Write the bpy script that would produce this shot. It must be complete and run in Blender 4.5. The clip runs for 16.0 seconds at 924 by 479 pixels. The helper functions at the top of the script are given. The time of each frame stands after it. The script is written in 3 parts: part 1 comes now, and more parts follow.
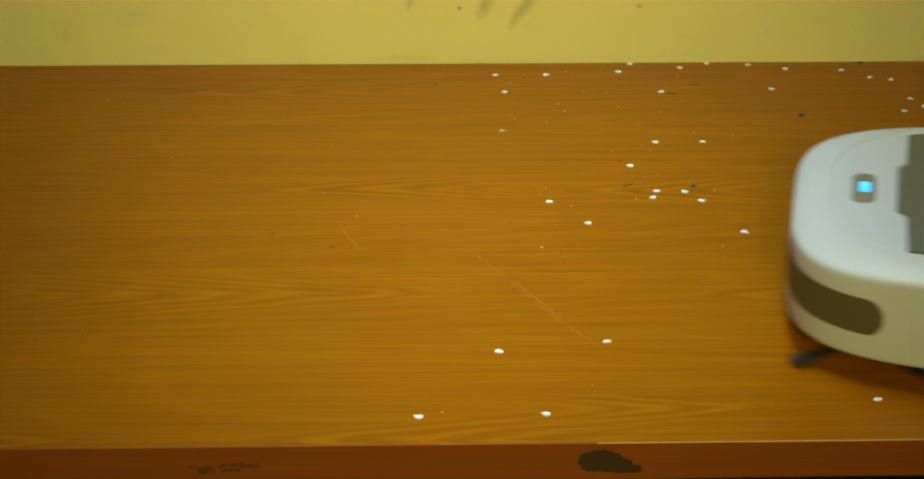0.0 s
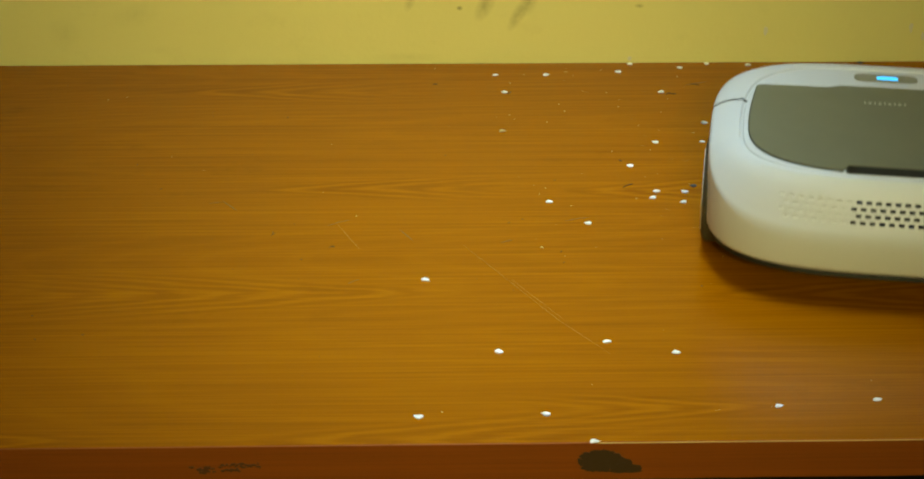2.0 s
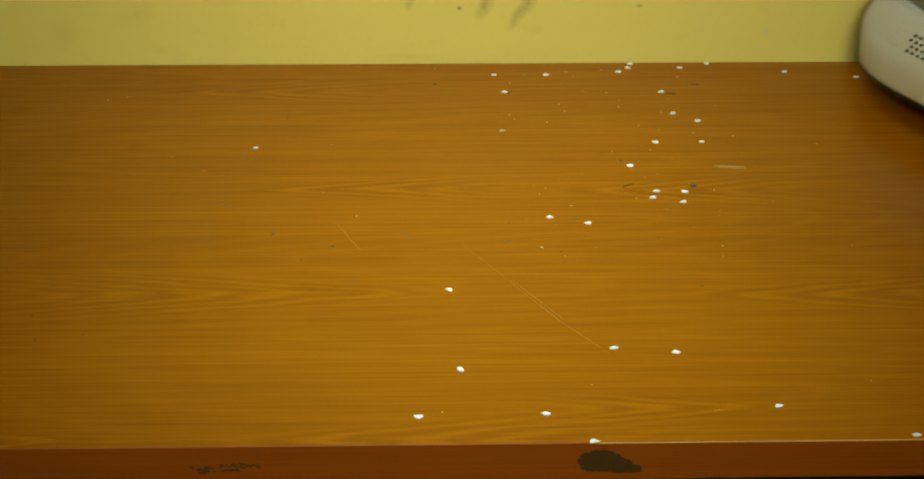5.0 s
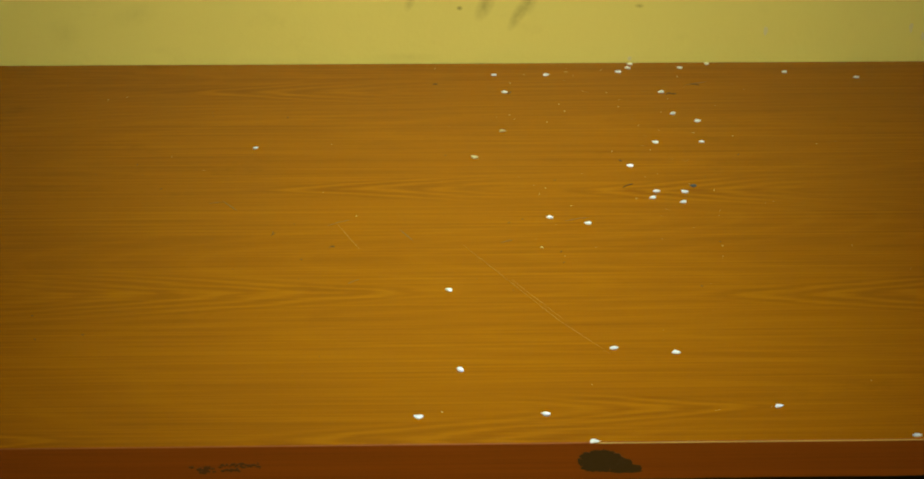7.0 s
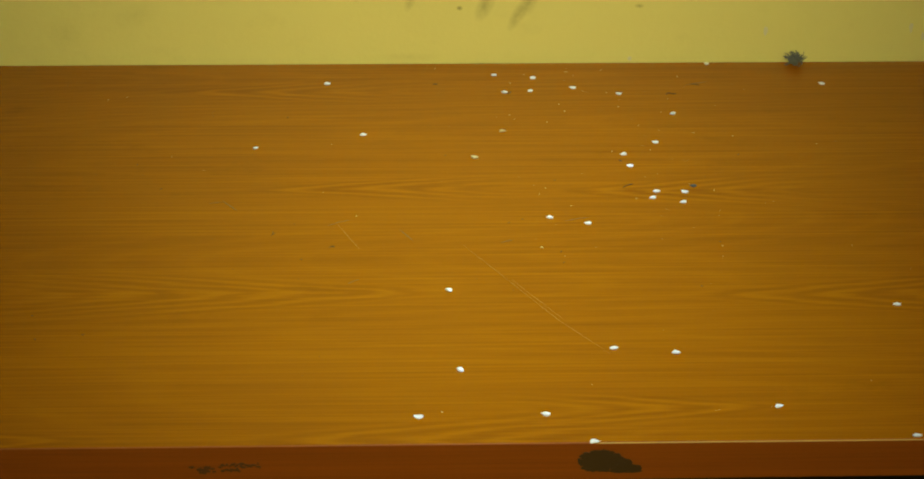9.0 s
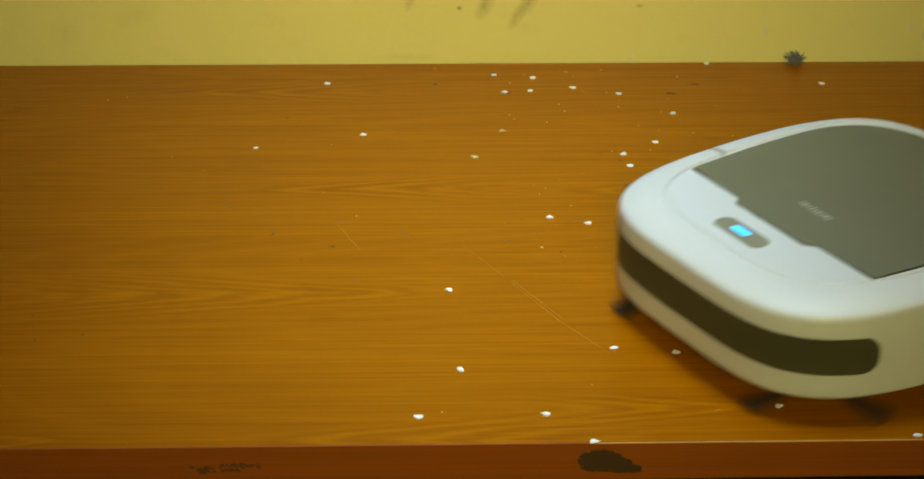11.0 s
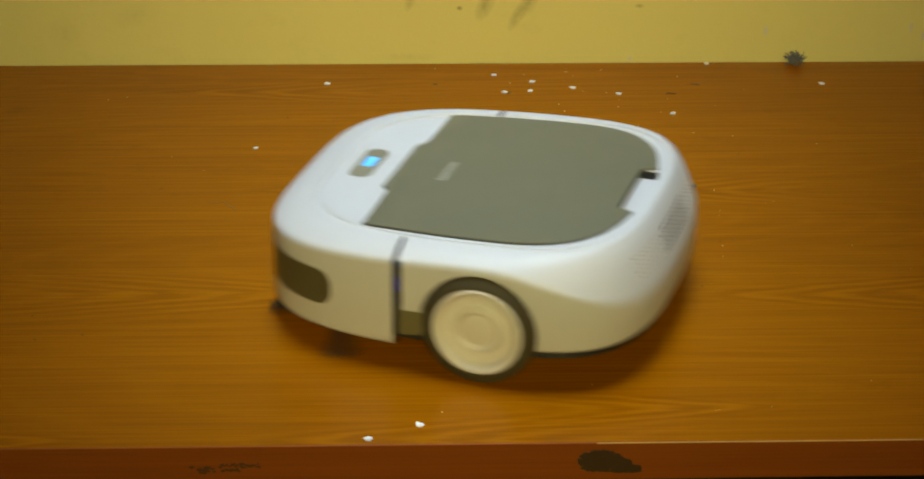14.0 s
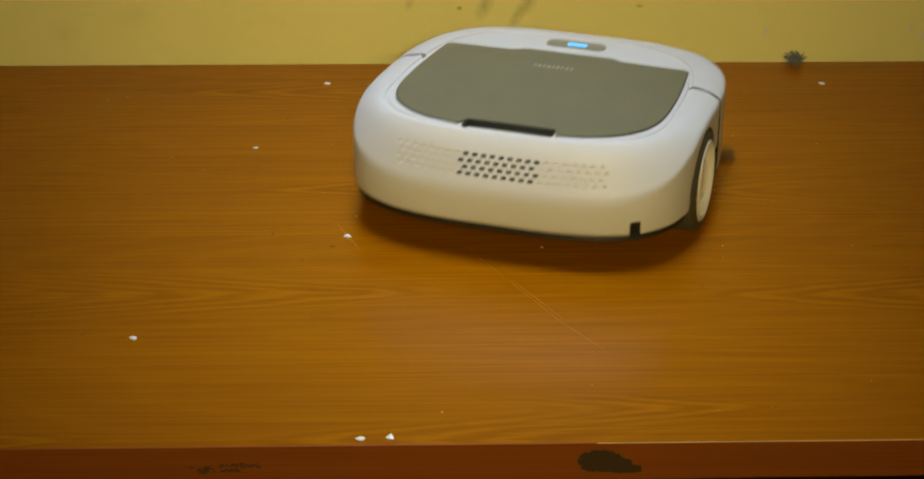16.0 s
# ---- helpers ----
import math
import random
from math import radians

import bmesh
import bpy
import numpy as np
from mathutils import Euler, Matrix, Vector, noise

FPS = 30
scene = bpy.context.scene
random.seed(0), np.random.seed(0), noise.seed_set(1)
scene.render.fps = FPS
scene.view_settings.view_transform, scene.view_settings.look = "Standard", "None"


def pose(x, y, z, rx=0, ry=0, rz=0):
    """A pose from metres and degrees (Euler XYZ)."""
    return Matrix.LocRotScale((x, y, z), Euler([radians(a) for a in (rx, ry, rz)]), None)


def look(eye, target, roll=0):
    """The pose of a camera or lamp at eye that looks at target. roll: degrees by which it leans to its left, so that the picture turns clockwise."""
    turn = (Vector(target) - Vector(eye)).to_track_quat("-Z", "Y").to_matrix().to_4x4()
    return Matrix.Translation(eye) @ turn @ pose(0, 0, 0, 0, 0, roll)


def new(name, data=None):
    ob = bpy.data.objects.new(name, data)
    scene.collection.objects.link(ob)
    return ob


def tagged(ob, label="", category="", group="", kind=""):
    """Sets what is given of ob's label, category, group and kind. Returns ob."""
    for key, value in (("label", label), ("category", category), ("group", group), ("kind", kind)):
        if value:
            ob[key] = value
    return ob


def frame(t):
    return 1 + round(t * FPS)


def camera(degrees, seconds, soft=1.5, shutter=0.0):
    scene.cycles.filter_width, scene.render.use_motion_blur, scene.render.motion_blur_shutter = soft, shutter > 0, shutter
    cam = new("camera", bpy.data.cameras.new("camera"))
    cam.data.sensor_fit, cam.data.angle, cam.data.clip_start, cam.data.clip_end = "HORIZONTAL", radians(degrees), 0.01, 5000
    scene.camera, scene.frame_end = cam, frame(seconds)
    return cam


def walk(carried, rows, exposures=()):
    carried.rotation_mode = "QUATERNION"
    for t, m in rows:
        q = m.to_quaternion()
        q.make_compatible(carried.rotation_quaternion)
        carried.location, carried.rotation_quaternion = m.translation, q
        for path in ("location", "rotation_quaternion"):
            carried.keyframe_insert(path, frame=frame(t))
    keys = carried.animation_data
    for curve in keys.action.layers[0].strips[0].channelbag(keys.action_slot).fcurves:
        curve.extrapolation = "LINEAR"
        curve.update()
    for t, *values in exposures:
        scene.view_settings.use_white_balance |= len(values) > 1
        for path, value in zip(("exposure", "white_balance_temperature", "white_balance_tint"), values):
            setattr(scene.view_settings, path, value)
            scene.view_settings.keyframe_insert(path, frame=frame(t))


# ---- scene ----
# The camera stands still on a tripod in front of the desk.
CAM = (
    (0.0, look((-0.0583, -1.4779, 1.6499), (0.0107, 0.3176, 0.7714), 0.528)),
    (16.0, look((-0.0583, -1.4779, 1.6499), (0.0107, 0.3176, 0.7714), 0.528)),
)
cam = camera(23.49, 16.0, soft=1.9, shutter=0.9)
# the camera darkens its picture a little and turns it redder once the robot fills it
walk(cam, CAM, exposures=((0.0, 0.0, 6650, 2.5), (9.2, 0.0, 6650, 2.5), (12.5, -0.07, 6850, 10), (13.5, -0.15, 6850, 14), (14.5, -0.25, 6900, 17), (16.0, -0.36, 7000, 22)))

# ---- light: two lamps, and a dim sky beyond the closed room ----
DESK_Z = 0.75
world = bpy.data.worlds.new("world")
scene.world = world
world.use_nodes = True
world.node_tree.nodes["Background"].inputs[0].default_value = (0.5, 0.6, 0.7, 1)
world.node_tree.nodes["Background"].inputs[1].default_value = 0.3
scene.view_settings.exposure = 0.0


def area_lamp(name, eye, target, sx, sy, power, colour):
    data = bpy.data.lights.new(name, "AREA")
    data.shape, data.size, data.size_y = "RECTANGLE", sx, sy
    data.energy, data.color = power, colour
    ob = new(name, data)
    ob.matrix_world = look(eye, target)
    return ob


# a cool panel leaning over the desk, and an added warm fill lamp on the wall behind the camera
PANEL_POSE = look((0.025, 0.37, 2.20), (0.025, 0.28, 0.75))
panel = area_lamp("panel_light", (0.025, 0.37, 2.20), (0.025, 0.28, 0.75), 0.58, 0.84, 2.1, (0.56, 0.775, 0.95))
panel.data.spread = radians(28.5)
fill_glow = area_lamp("fill_light", (0.0, -2.80, 2.26), (0.02, 0.5, 0.84), 0.8, 0.5, 2.60, (1.0, 0.89, 0.36))
fill_glow.data.spread = radians(26)


# ---- materials ----
def material(name, colour, rough=0.5, metal=0.0):
    m = bpy.data.materials.new(name)
    m.use_nodes = True
    b = m.node_tree.nodes["Principled BSDF"]
    b.inputs["Base Color"].default_value = (*colour, 1)
    b.inputs["Roughness"].default_value = rough
    b.inputs["Metallic"].default_value = metal
    return m, m.node_tree, b


def node(tree, kind, **values):
    n = tree.nodes.new(kind)
    for key, value in values.items():
        n.inputs[key].default_value = value
    return n


def mapped(tree, scale, space="Object"):
    tc = tree.nodes.new("ShaderNodeTexCoord")
    mp = tree.nodes.new("ShaderNodeMapping")
    mp.inputs["Scale"].default_value = scale
    tree.links.new(tc.outputs[space], mp.inputs["Vector"])
    return mp.outputs["Vector"]


def ramp(tree, fac, stops):
    r = tree.nodes.new("ShaderNodeValToRGB")
    while len(r.color_ramp.elements) < len(stops):
        r.color_ramp.elements.new(0.5)
    for e, (pos, c) in zip(r.color_ramp.elements, stops):
        e.position, e.color = pos, (*c, 1) if len(c) == 3 else c
    tree.links.new(fac, r.inputs["Fac"])
    return r.outputs["Color"]


def mixed(tree, kind, fac, a, b):
    m = tree.nodes.new("ShaderNodeMix")
    m.data_type, m.blend_type = "RGBA", kind
    for socket, value in ((m.inputs["Factor"], fac), (m.inputs["A"], a), (m.inputs["B"], b)):
        if isinstance(value, bpy.types.NodeSocket):
            tree.links.new(value, socket)
        elif isinstance(value, (int, float)):
            socket.default_value = value
        else:
            socket.default_value = (*value, 1)
    return m.outputs["Result"]


def noise_of(tree, vector, scale, detail=4.0, rough=0.55, distort=0.0):
    n = node(tree, "ShaderNodeTexNoise", Scale=scale, Detail=detail, Roughness=rough, Distortion=distort)
    tree.links.new(vector, n.inputs["Vector"])
    return n.outputs["Fac"]


def bumped(tree, bsdf, height, strength, distance):
    b = node(tree, "ShaderNodeBump", Strength=strength, Distance=distance)
    tree.links.new(height, b.inputs["Height"])
    tree.links.new(b.outputs["Normal"], bsdf.inputs["Normal"])


def maths(tree, op, a, b=0.0):
    m = tree.nodes.new("ShaderNodeMath")
    m.operation = op
    for socket, value in ((m.inputs[0], a), (m.inputs[1], b)):
        if isinstance(value, bpy.types.NodeSocket):
            tree.links.new(value, socket)
        else:
            socket.default_value = value
    return m.outputs[0]


def flame(t, place, wander, x0, y0, facing, length, width, count):
    """Nested cathedral arches of the veneer print: the points face +x or -x from (x0, y0). Returns rings and a mask."""
    u = maths(t, "MULTIPLY", maths(t, "SUBTRACT", place[0], x0), -facing / length)
    v = maths(t, "MULTIPLY", maths(t, "SUBTRACT", place[1], y0), 1.0 / width)
    arch = maths(t, "SQRT", maths(t, "ADD", maths(t, "MULTIPLY", v, v), maths(t, "ADD", 0.03, maths(t, "MULTIPLY", wander, 0.05))))
    level = maths(t, "SUBTRACT", maths(t, "MULTIPLY", arch, 0.85), maths(t, "MULTIPLY", u, 0.9))
    phase = maths(t, "ADD", maths(t, "MULTIPLY", level, 6.283 * count), maths(t, "MULTIPLY", wander, 5.0))
    rings = maths(t, "ADD", maths(t, "MULTIPLY", maths(t, "SINE", phase), 0.5), 0.5)
    across = ramp(t, maths(t, "ABSOLUTE", v), ((0.45, (1, 1, 1)), (1.0, (0, 0, 0))))
    inside = maths(t, "SUBTRACT", u, maths(t, "MULTIPLY", arch, 0.9))
    start = ramp(t, maths(t, "ADD", inside, 0.5), ((0.34, (0, 0, 0)), (0.52, (1, 1, 1))))
    finish = ramp(t, u, ((0.55, (1, 1, 1)), (1.0, (0, 0, 0))))
    return rings, maths(t, "MULTIPLY", across, maths(t, "MULTIPLY", start, finish))


def wood(name, dark, mid, light, rough, ior=1.5, flames=()):
    """Wood-print laminate: straight streaks and fine pores along x, with arched figure where flames are given."""
    m, t, b = material(name, mid, rough)
    b.inputs["IOR"].default_value = ior
    b.inputs["Specular IOR Level"].default_value = 0.33
    figure = noise_of(t, mapped(t, (0.45, 4.2, 4.2)), 1.0, 1.0, 0.4, 0.08)
    wander = noise_of(t, mapped(t, (3.0, 90.0, 90.0)), 1.0, 1.0, 0.5)
    phase = maths(t, "ADD", maths(t, "MULTIPLY", figure, 330.0), maths(t, "MULTIPLY", wander, 2.2))
    rings = maths(t, "ADD", maths(t, "MULTIPLY", maths(t, "SINE", phase), 0.5), 0.5)
    lines = noise_of(t, mapped(t, (2.4, 260.0, 260.0)), 1.0, 3.0, 0.6)
    hairs = noise_of(t, mapped(t, (6.0, 480.0, 480.0)), 1.0, 2.0, 0.5)
    bands = noise_of(t, mapped(t, (0.9, 34.0, 34.0)), 1.0, 2.0, 0.5)
    pores = noise_of(t, mapped(t, (30.0, 1100.0, 1100.0)), 1.0, 2.0, 0.6)
    patch = noise_of(t, mapped(t, (1.5, 3.0, 3.0)), 1.5, 3.0)
    colour = ramp(t, lines, ((0.12, dark), (0.50, mid), (0.88, light)))
    colour = mixed(t, "MIX", maths(t, "MULTIPLY", ramp(t, hairs, ((0.48, (0, 0, 0)), (0.70, (1, 1, 1)))), 0.55), colour, dark)
    colour = mixed(t, "MIX", maths(t, "MULTIPLY", ramp(t, rings, ((0.60, (0, 0, 0)), (1.0, (1, 1, 1)))), 0.10), colour, dark)
    colour = mixed(t, "MIX", maths(t, "MULTIPLY", ramp(t, rings, ((0.0, (1, 1, 1)), (0.22, (0, 0, 0)))), 0.16), colour, light)
    colour = mixed(t, "MIX", maths(t, "MULTIPLY", ramp(t, bands, ((0.45, (0, 0, 0)), (0.68, (1, 1, 1)))), 0.20), colour, dark)
    if flames:
        tc = t.nodes.new("ShaderNodeTexCoord")
        xyz = t.nodes.new("ShaderNodeSeparateXYZ")
        t.links.new(tc.outputs["Object"], xyz.inputs[0])
        ragged = maths(t, "SUBTRACT", noise_of(t, mapped(t, (9.0, 60.0, 60.0)), 1.0, 3.0, 0.6), 0.5)
        for place in flames:
            arches, mask = flame(t, xyz.outputs, ragged, *place)
            colour = mixed(t, "MIX", maths(t, "MULTIPLY", mask, maths(t, "MULTIPLY", ramp(t, arches, ((0.55, (0, 0, 0)), (0.95, (1, 1, 1)))), 0.48)), colour, dark)
            colour = mixed(t, "MIX", maths(t, "MULTIPLY", mask, maths(t, "MULTIPLY", ramp(t, arches, ((0.0, (1, 1, 1)), (0.45, (0, 0, 0)))), 0.45)), colour, light)
        # rubbed-in smudges where the worn laminate has been handled
        soil = noise_of(t, mapped(t, (14.0, 20.0, 20.0)), 1.0, 5.0, 0.7)
        zone = noise_of(t, mapped(t, (2.2, 3.4, 3.4)), 1.0, 1.0, 0.5)
        stain = maths(t, "MULTIPLY", ramp(t, soil, ((0.56, (0, 0, 0)), (0.74, (1, 1, 1)))), ramp(t, zone, ((0.48, (0, 0, 0)), (0.62, (1, 1, 1)))))
        colour = mixed(t, "MIX", maths(t, "MULTIPLY", stain, 0.40), colour, tuple(c * 0.6 for c in dark))
    colour = mixed(t, "MIX", maths(t, "MULTIPLY", ramp(t, pores, ((0.52, (0, 0, 0)), (0.75, (1, 1, 1)))), 0.25), colour, dark)
    colour = mixed(t, "MIX", maths(t, "MULTIPLY", ramp(t, patch, ((0.35, (0, 0, 0)), (0.7, (1, 1, 1)))), 0.18), colour, light)
    t.links.new(colour, b.inputs["Base Color"])
    smear = noise_of(t, mapped(t, (4.0, 7.0, 7.0)), 2.0, 4.0)
    t.links.new(maths(t, "ADD", maths(t, "MULTIPLY", smear, 0.10), rough - 0.05), b.inputs["Roughness"])
    bumped(t, b, pores, 0.05, 0.0003)
    return m


# point of the arch in x and y, the way it faces, length, half width, number of arches
FLAMES = ((0.030, 0.256, 1, 0.50, 0.060, 8.0), (0.190, 0.246, -1, 0.40, 0.054, 7.0), (-0.205, 0.474, -1, 0.30, 0.038, 5.0), (0.090, 0.466, -1, 0.30, 0.046, 6.0),
          (-0.310, 0.722, -1, 0.30, 0.040, 5.0), (-0.200, 0.008, -1, 0.42, 0.052, 6.0), (-0.260, 0.012, 1, 0.32, 0.034, 5.0), (0.275, 0.052, 1, 0.26, 0.034, 5.0))
WOOD = wood("desk_laminate", (0.208, 0.053, 0.0002), (0.306, 0.0925, 0.0003), (0.402, 0.137, 0.0004), 0.24, 1.40, FLAMES)
EDGE = wood("edge_band", (0.21, 0.046, 0.001), (0.28, 0.064, 0.0015), (0.33, 0.080, 0.002), 0.6)


def painted_wall(name, colour, stains=()):
    """Emulsion on uneven plaster; stains: soft grey-brown smears (x, z, half width, half height, lean, strength)."""
    m, t, b = material(name, colour, 0.7)
    big = noise_of(t, mapped(t, (1, 1, 1)), 3.0, 4.0)
    fine = noise_of(t, mapped(t, (1, 1, 1)), 120.0, 3.0)
    blot = noise_of(t, mapped(t, (1, 1, 1.6)), 16.0, 5.0, 0.65)
    dim = tuple(c * 0.88 for c in colour)
    grime = tuple(c * 0.72 for c in colour)
    dirt = tuple(c * 0.38 for c in colour)
    c = mixed(t, "MIX", big, colour, dim)
    c = mixed(t, "MIX", maths(t, "MULTIPLY", ramp(t, blot, ((0.58, (0, 0, 0)), (0.85, (1, 1, 1)))), 0.35), c, grime)
    for x, z, hw, hh, lean, strength in stains:
        tc = t.nodes.new("ShaderNodeTexCoord")
        mp = t.nodes.new("ShaderNodeMapping")
        mp.vector_type = "TEXTURE"
        mp.inputs["Location"].default_value = (x, 0.806, z)
        mp.inputs["Rotation"].default_value = (0, radians(lean), 0)
        mp.inputs["Scale"].default_value = (hw, 1.0, hh)
        t.links.new(tc.outputs["Object"], mp.inputs["Vector"])
        g = t.nodes.new("ShaderNodeTexGradient")
        g.gradient_type = "SPHERICAL"
        t.links.new(mp.outputs["Vector"], g.inputs["Vector"])
        ragged = noise_of(t, mapped(t, (1, 1, 1)), 130.0, 4.0, 0.65)
        fac = maths(t, "MULTIPLY", maths(t, "MULTIPLY", g.outputs["Fac"], ragged), strength)
        c = mixed(t, "MIX", fac, c, dirt)
    t.links.new(c, b.inputs["Base Color"])
    bumped(t, b, maths(t, "ADD", fine, maths(t, "MULTIPLY", blot, 4.0)), 0.12, 0.002)
    return m


WALL = painted_wall("yellow_wall_paint", (0.76, 0.71, 0.30))
STAINED = painted_wall("stained_yellow_wall_paint", (0.76, 0.71, 0.30), (
    (0.0246, 0.8130, 0.004, 0.003, 0, 2.2), (0.0525, 0.8160, 0.010, 0.022, 25, 1.1), (0.0890, 0.8060, 0.008, 0.024, 28, 1.1), (0.1000, 0.8190, 0.010, 0.018, 20, 0.8),
    (0.2210, 0.8149, 0.006, 0.003, 0, 1.3), (-0.0300, 0.8194, 0.006, 0.012, 20, 0.8), (-0.3273, 0.8071, 0.030, 0.016, -15, 0.22), (-0.4058, 0.7860, 0.022, 0.020, 30, 0.22),
    (-0.0334, 0.7563, 0.04, 0.006, 0, 0.25)))
PALE = painted_wall("ceiling_paint", (0.78, 0.77, 0.70))
FLOOR = wood("floor_boards", (0.08, 0.035, 0.012), (0.11, 0.05, 0.02), (0.15, 0.07, 0.03), 0.5)


def plastic(name, colour, rough, speck=0.06, coat=0.0):
    m, t, b = material(name, colour, rough)
    n = noise_of(t, mapped(t, (1, 1, 1)), 22.0, 4.0)
    fine = noise_of(t, mapped(t, (1, 1, 1)), 900.0, 2.0)
    c = mixed(t, "MIX", maths(t, "MULTIPLY", n, speck * 4), colour, tuple(v * 0.86 for v in colour))
    t.links.new(c, b.inputs["Base Color"])
    t.links.new(maths(t, "ADD", maths(t, "MULTIPLY", n, 0.12), rough - 0.06), b.inputs["Roughness"])
    bumped(t, b, fine, 0.04, 0.0002)
    b.inputs["Coat Weight"].default_value = coat
    return m


WHITE = plastic("white_shell_plastic", (0.576, 0.588, 0.604), 0.48, 0.04)
CREAM = plastic("wheel_rim_plastic", (0.70, 0.69, 0.665), 0.45)
LID = plastic("taupe_lid_plastic", (0.133, 0.132, 0.085), 0.42, 0.05)
BAND = plastic("sensor_window_plastic", (0.148, 0.135, 0.068), 0.42, 0.05)
BADGE = plastic("greige_badge_plastic", (0.22, 0.21, 0.15), 0.4)
# also painted where only shadow is dark: seam, recesses, lid lip, under the desk
DARK = plastic("dark_chassis_and_shadow", (0.010, 0.010, 0.007), 0.55)
RUBBER = plastic("tyre_rubber", (0.056, 0.045, 0.019), 0.8)
GREYISH = plastic("pale_print", (0.42, 0.42, 0.37), 0.5)
BRISTLE = plastic("brush_bristle", (0.016, 0.011, 0.007), 0.95)
CRUMB = plastic("white_crumb", (0.84, 0.82, 0.80), 0.7, 0.06)
TAN = plastic("tan_crumb", (0.60, 0.44, 0.19), 0.8, 0.1)
SLATE = plastic("slate_crumb", (0.055, 0.055, 0.060), 0.8, 0.1)
SPECK = plastic("dust_speck", (0.58, 0.40, 0.18), 0.8, 0.1)
LINT = plastic("grey_lint", (0.16, 0.17, 0.18), 0.95, 0.1)
HAIR = plastic("dark_fibre", (0.04, 0.025, 0.01), 0.8)
SCAR = plastic("bare_chipboard", (0.058, 0.028, 0.007), 0.9, 0.25)
GRIME = plastic("ground_in_grime", (0.105, 0.036, 0.007), 0.85, 0.2)
SCRATCH = plastic("scratched_laminate", (0.40, 0.150, 0.008), 0.55)
ARRIS = plastic("rubbed_arris", (0.60, 0.36, 0.08), 0.6, 0.2)
SMUDGE = plastic("faint_dirt", (0.15, 0.07, 0.012), 0.7)
CHALK = plastic("flaked_paint", (0.66, 0.64, 0.55), 0.8)


def glowing(name, colour, strength):
    m, t, b = material(name, tuple(c * 0.3 for c in colour), 0.3)
    b.inputs["Emission Color"].default_value = (*colour, 1)
    b.inputs["Emission Strength"].default_value = strength
    return m


LED = glowing("blue_led", (0.05, 0.50, 1.0), 1.7)
SEAM_LED = glowing("deep_blue_led", (0.02, 0.03, 0.6), 0.6)
# glowing face of the unseen fill lamp added behind the camera
FILL_GLOW = glowing("warm_fill_glow", (1.0, 0.80, 0.36), 1.5)
PANEL = glowing("lamp_diffuser", (0.9, 0.96, 1.0), 2.0)


# ---- mesh helpers ----
def mesh_of(name, bm, mats, smooth=True, angle=38):
    me = bpy.data.meshes.new(name)
    bmesh.ops.recalc_face_normals(bm, faces=bm.faces[:])
    bm.to_mesh(me)
    bm.free()
    for m in mats if isinstance(mats, (list, tuple)) else (mats,):
        me.materials.append(m)
    if smooth:
        me.polygons.foreach_set("use_smooth", [True] * len(me.polygons))
        me.set_sharp_from_angle(angle=radians(angle))
    return me


def part(name, bm, mats, parent=None, label="", smooth=True, angle=38):
    ob = new(name, mesh_of(name, bm, mats, smooth, angle))
    if parent:
        ob.parent = parent
    if label:
        tagged(ob, label)
    return ob


def box(x0, x1, y0, y1, z0, z1, bevel=0.0, seg=2, bm=None):
    own = bmesh.new()
    bmesh.ops.create_cube(own, size=1)
    for v in own.verts:
        v.co = (x0 + (v.co.x + 0.5) * (x1 - x0), y0 + (v.co.y + 0.5) * (y1 - y0), z0 + (v.co.z + 0.5) * (z1 - z0))
    if bevel:
        bmesh.ops.bevel(own, geom=own.edges[:], offset=bevel, segments=seg, affect="EDGES", profile=0.5)
    if bm is None:
        return own
    tmp = bpy.data.meshes.new("tmp")
    own.to_mesh(tmp)
    own.free()
    bm.from_mesh(tmp)
    bpy.data.meshes.remove(tmp)
    return bm


def prism(outline, z0, z1, bevel=0.0, top=None):
    """A solid from a closed outline [(x, y)]; top(x, y) adds height to the upper face."""
    bm = bmesh.new()
    low = [bm.verts.new((x, y, z0)) for x, y in outline]
    high = [bm.verts.new((x, y, z1)) for x, y in outline]
    n = len(outline)
    bm.faces.new(low[::-1])
    cap = bm.faces.new(high)
    for i in range(n):
        bm.faces.new((low[i], low[(i + 1) % n], high[(i + 1) % n], high[i]))
    if bevel:
        bmesh.ops.bevel(bm, geom=list(cap.edges), offset=bevel, segments=3, affect="EDGES", profile=0.5)
    if top:
        for v in bm.verts:
            v.co.z += top(v.co.x, v.co.y)
    return bm


def turned(profile, steps, wobble=None):
    """A solid of revolution round the y axis from [(radius, y)]."""
    bm = bmesh.new()
    rings = []
    for i in range(steps):
        a = 2 * math.pi * i / steps
        ring = []
        for j, (r, y) in enumerate(profile):
            rr = r + (wobble(i, j) if wobble else 0)
            ring.append(bm.verts.new((rr * math.cos(a), y, rr * math.sin(a))))
        rings.append(ring)
    for i in range(steps):
        p, q = rings[i], rings[(i + 1) % steps]
        for j in range(len(profile) - 1):
            bm.faces.new((p[j], p[j + 1], q[j + 1], q[j]))
    bm.faces.new([r[0] for r in rings])
    bm.faces.new([r[-1] for r in rings][::-1])
    return bm


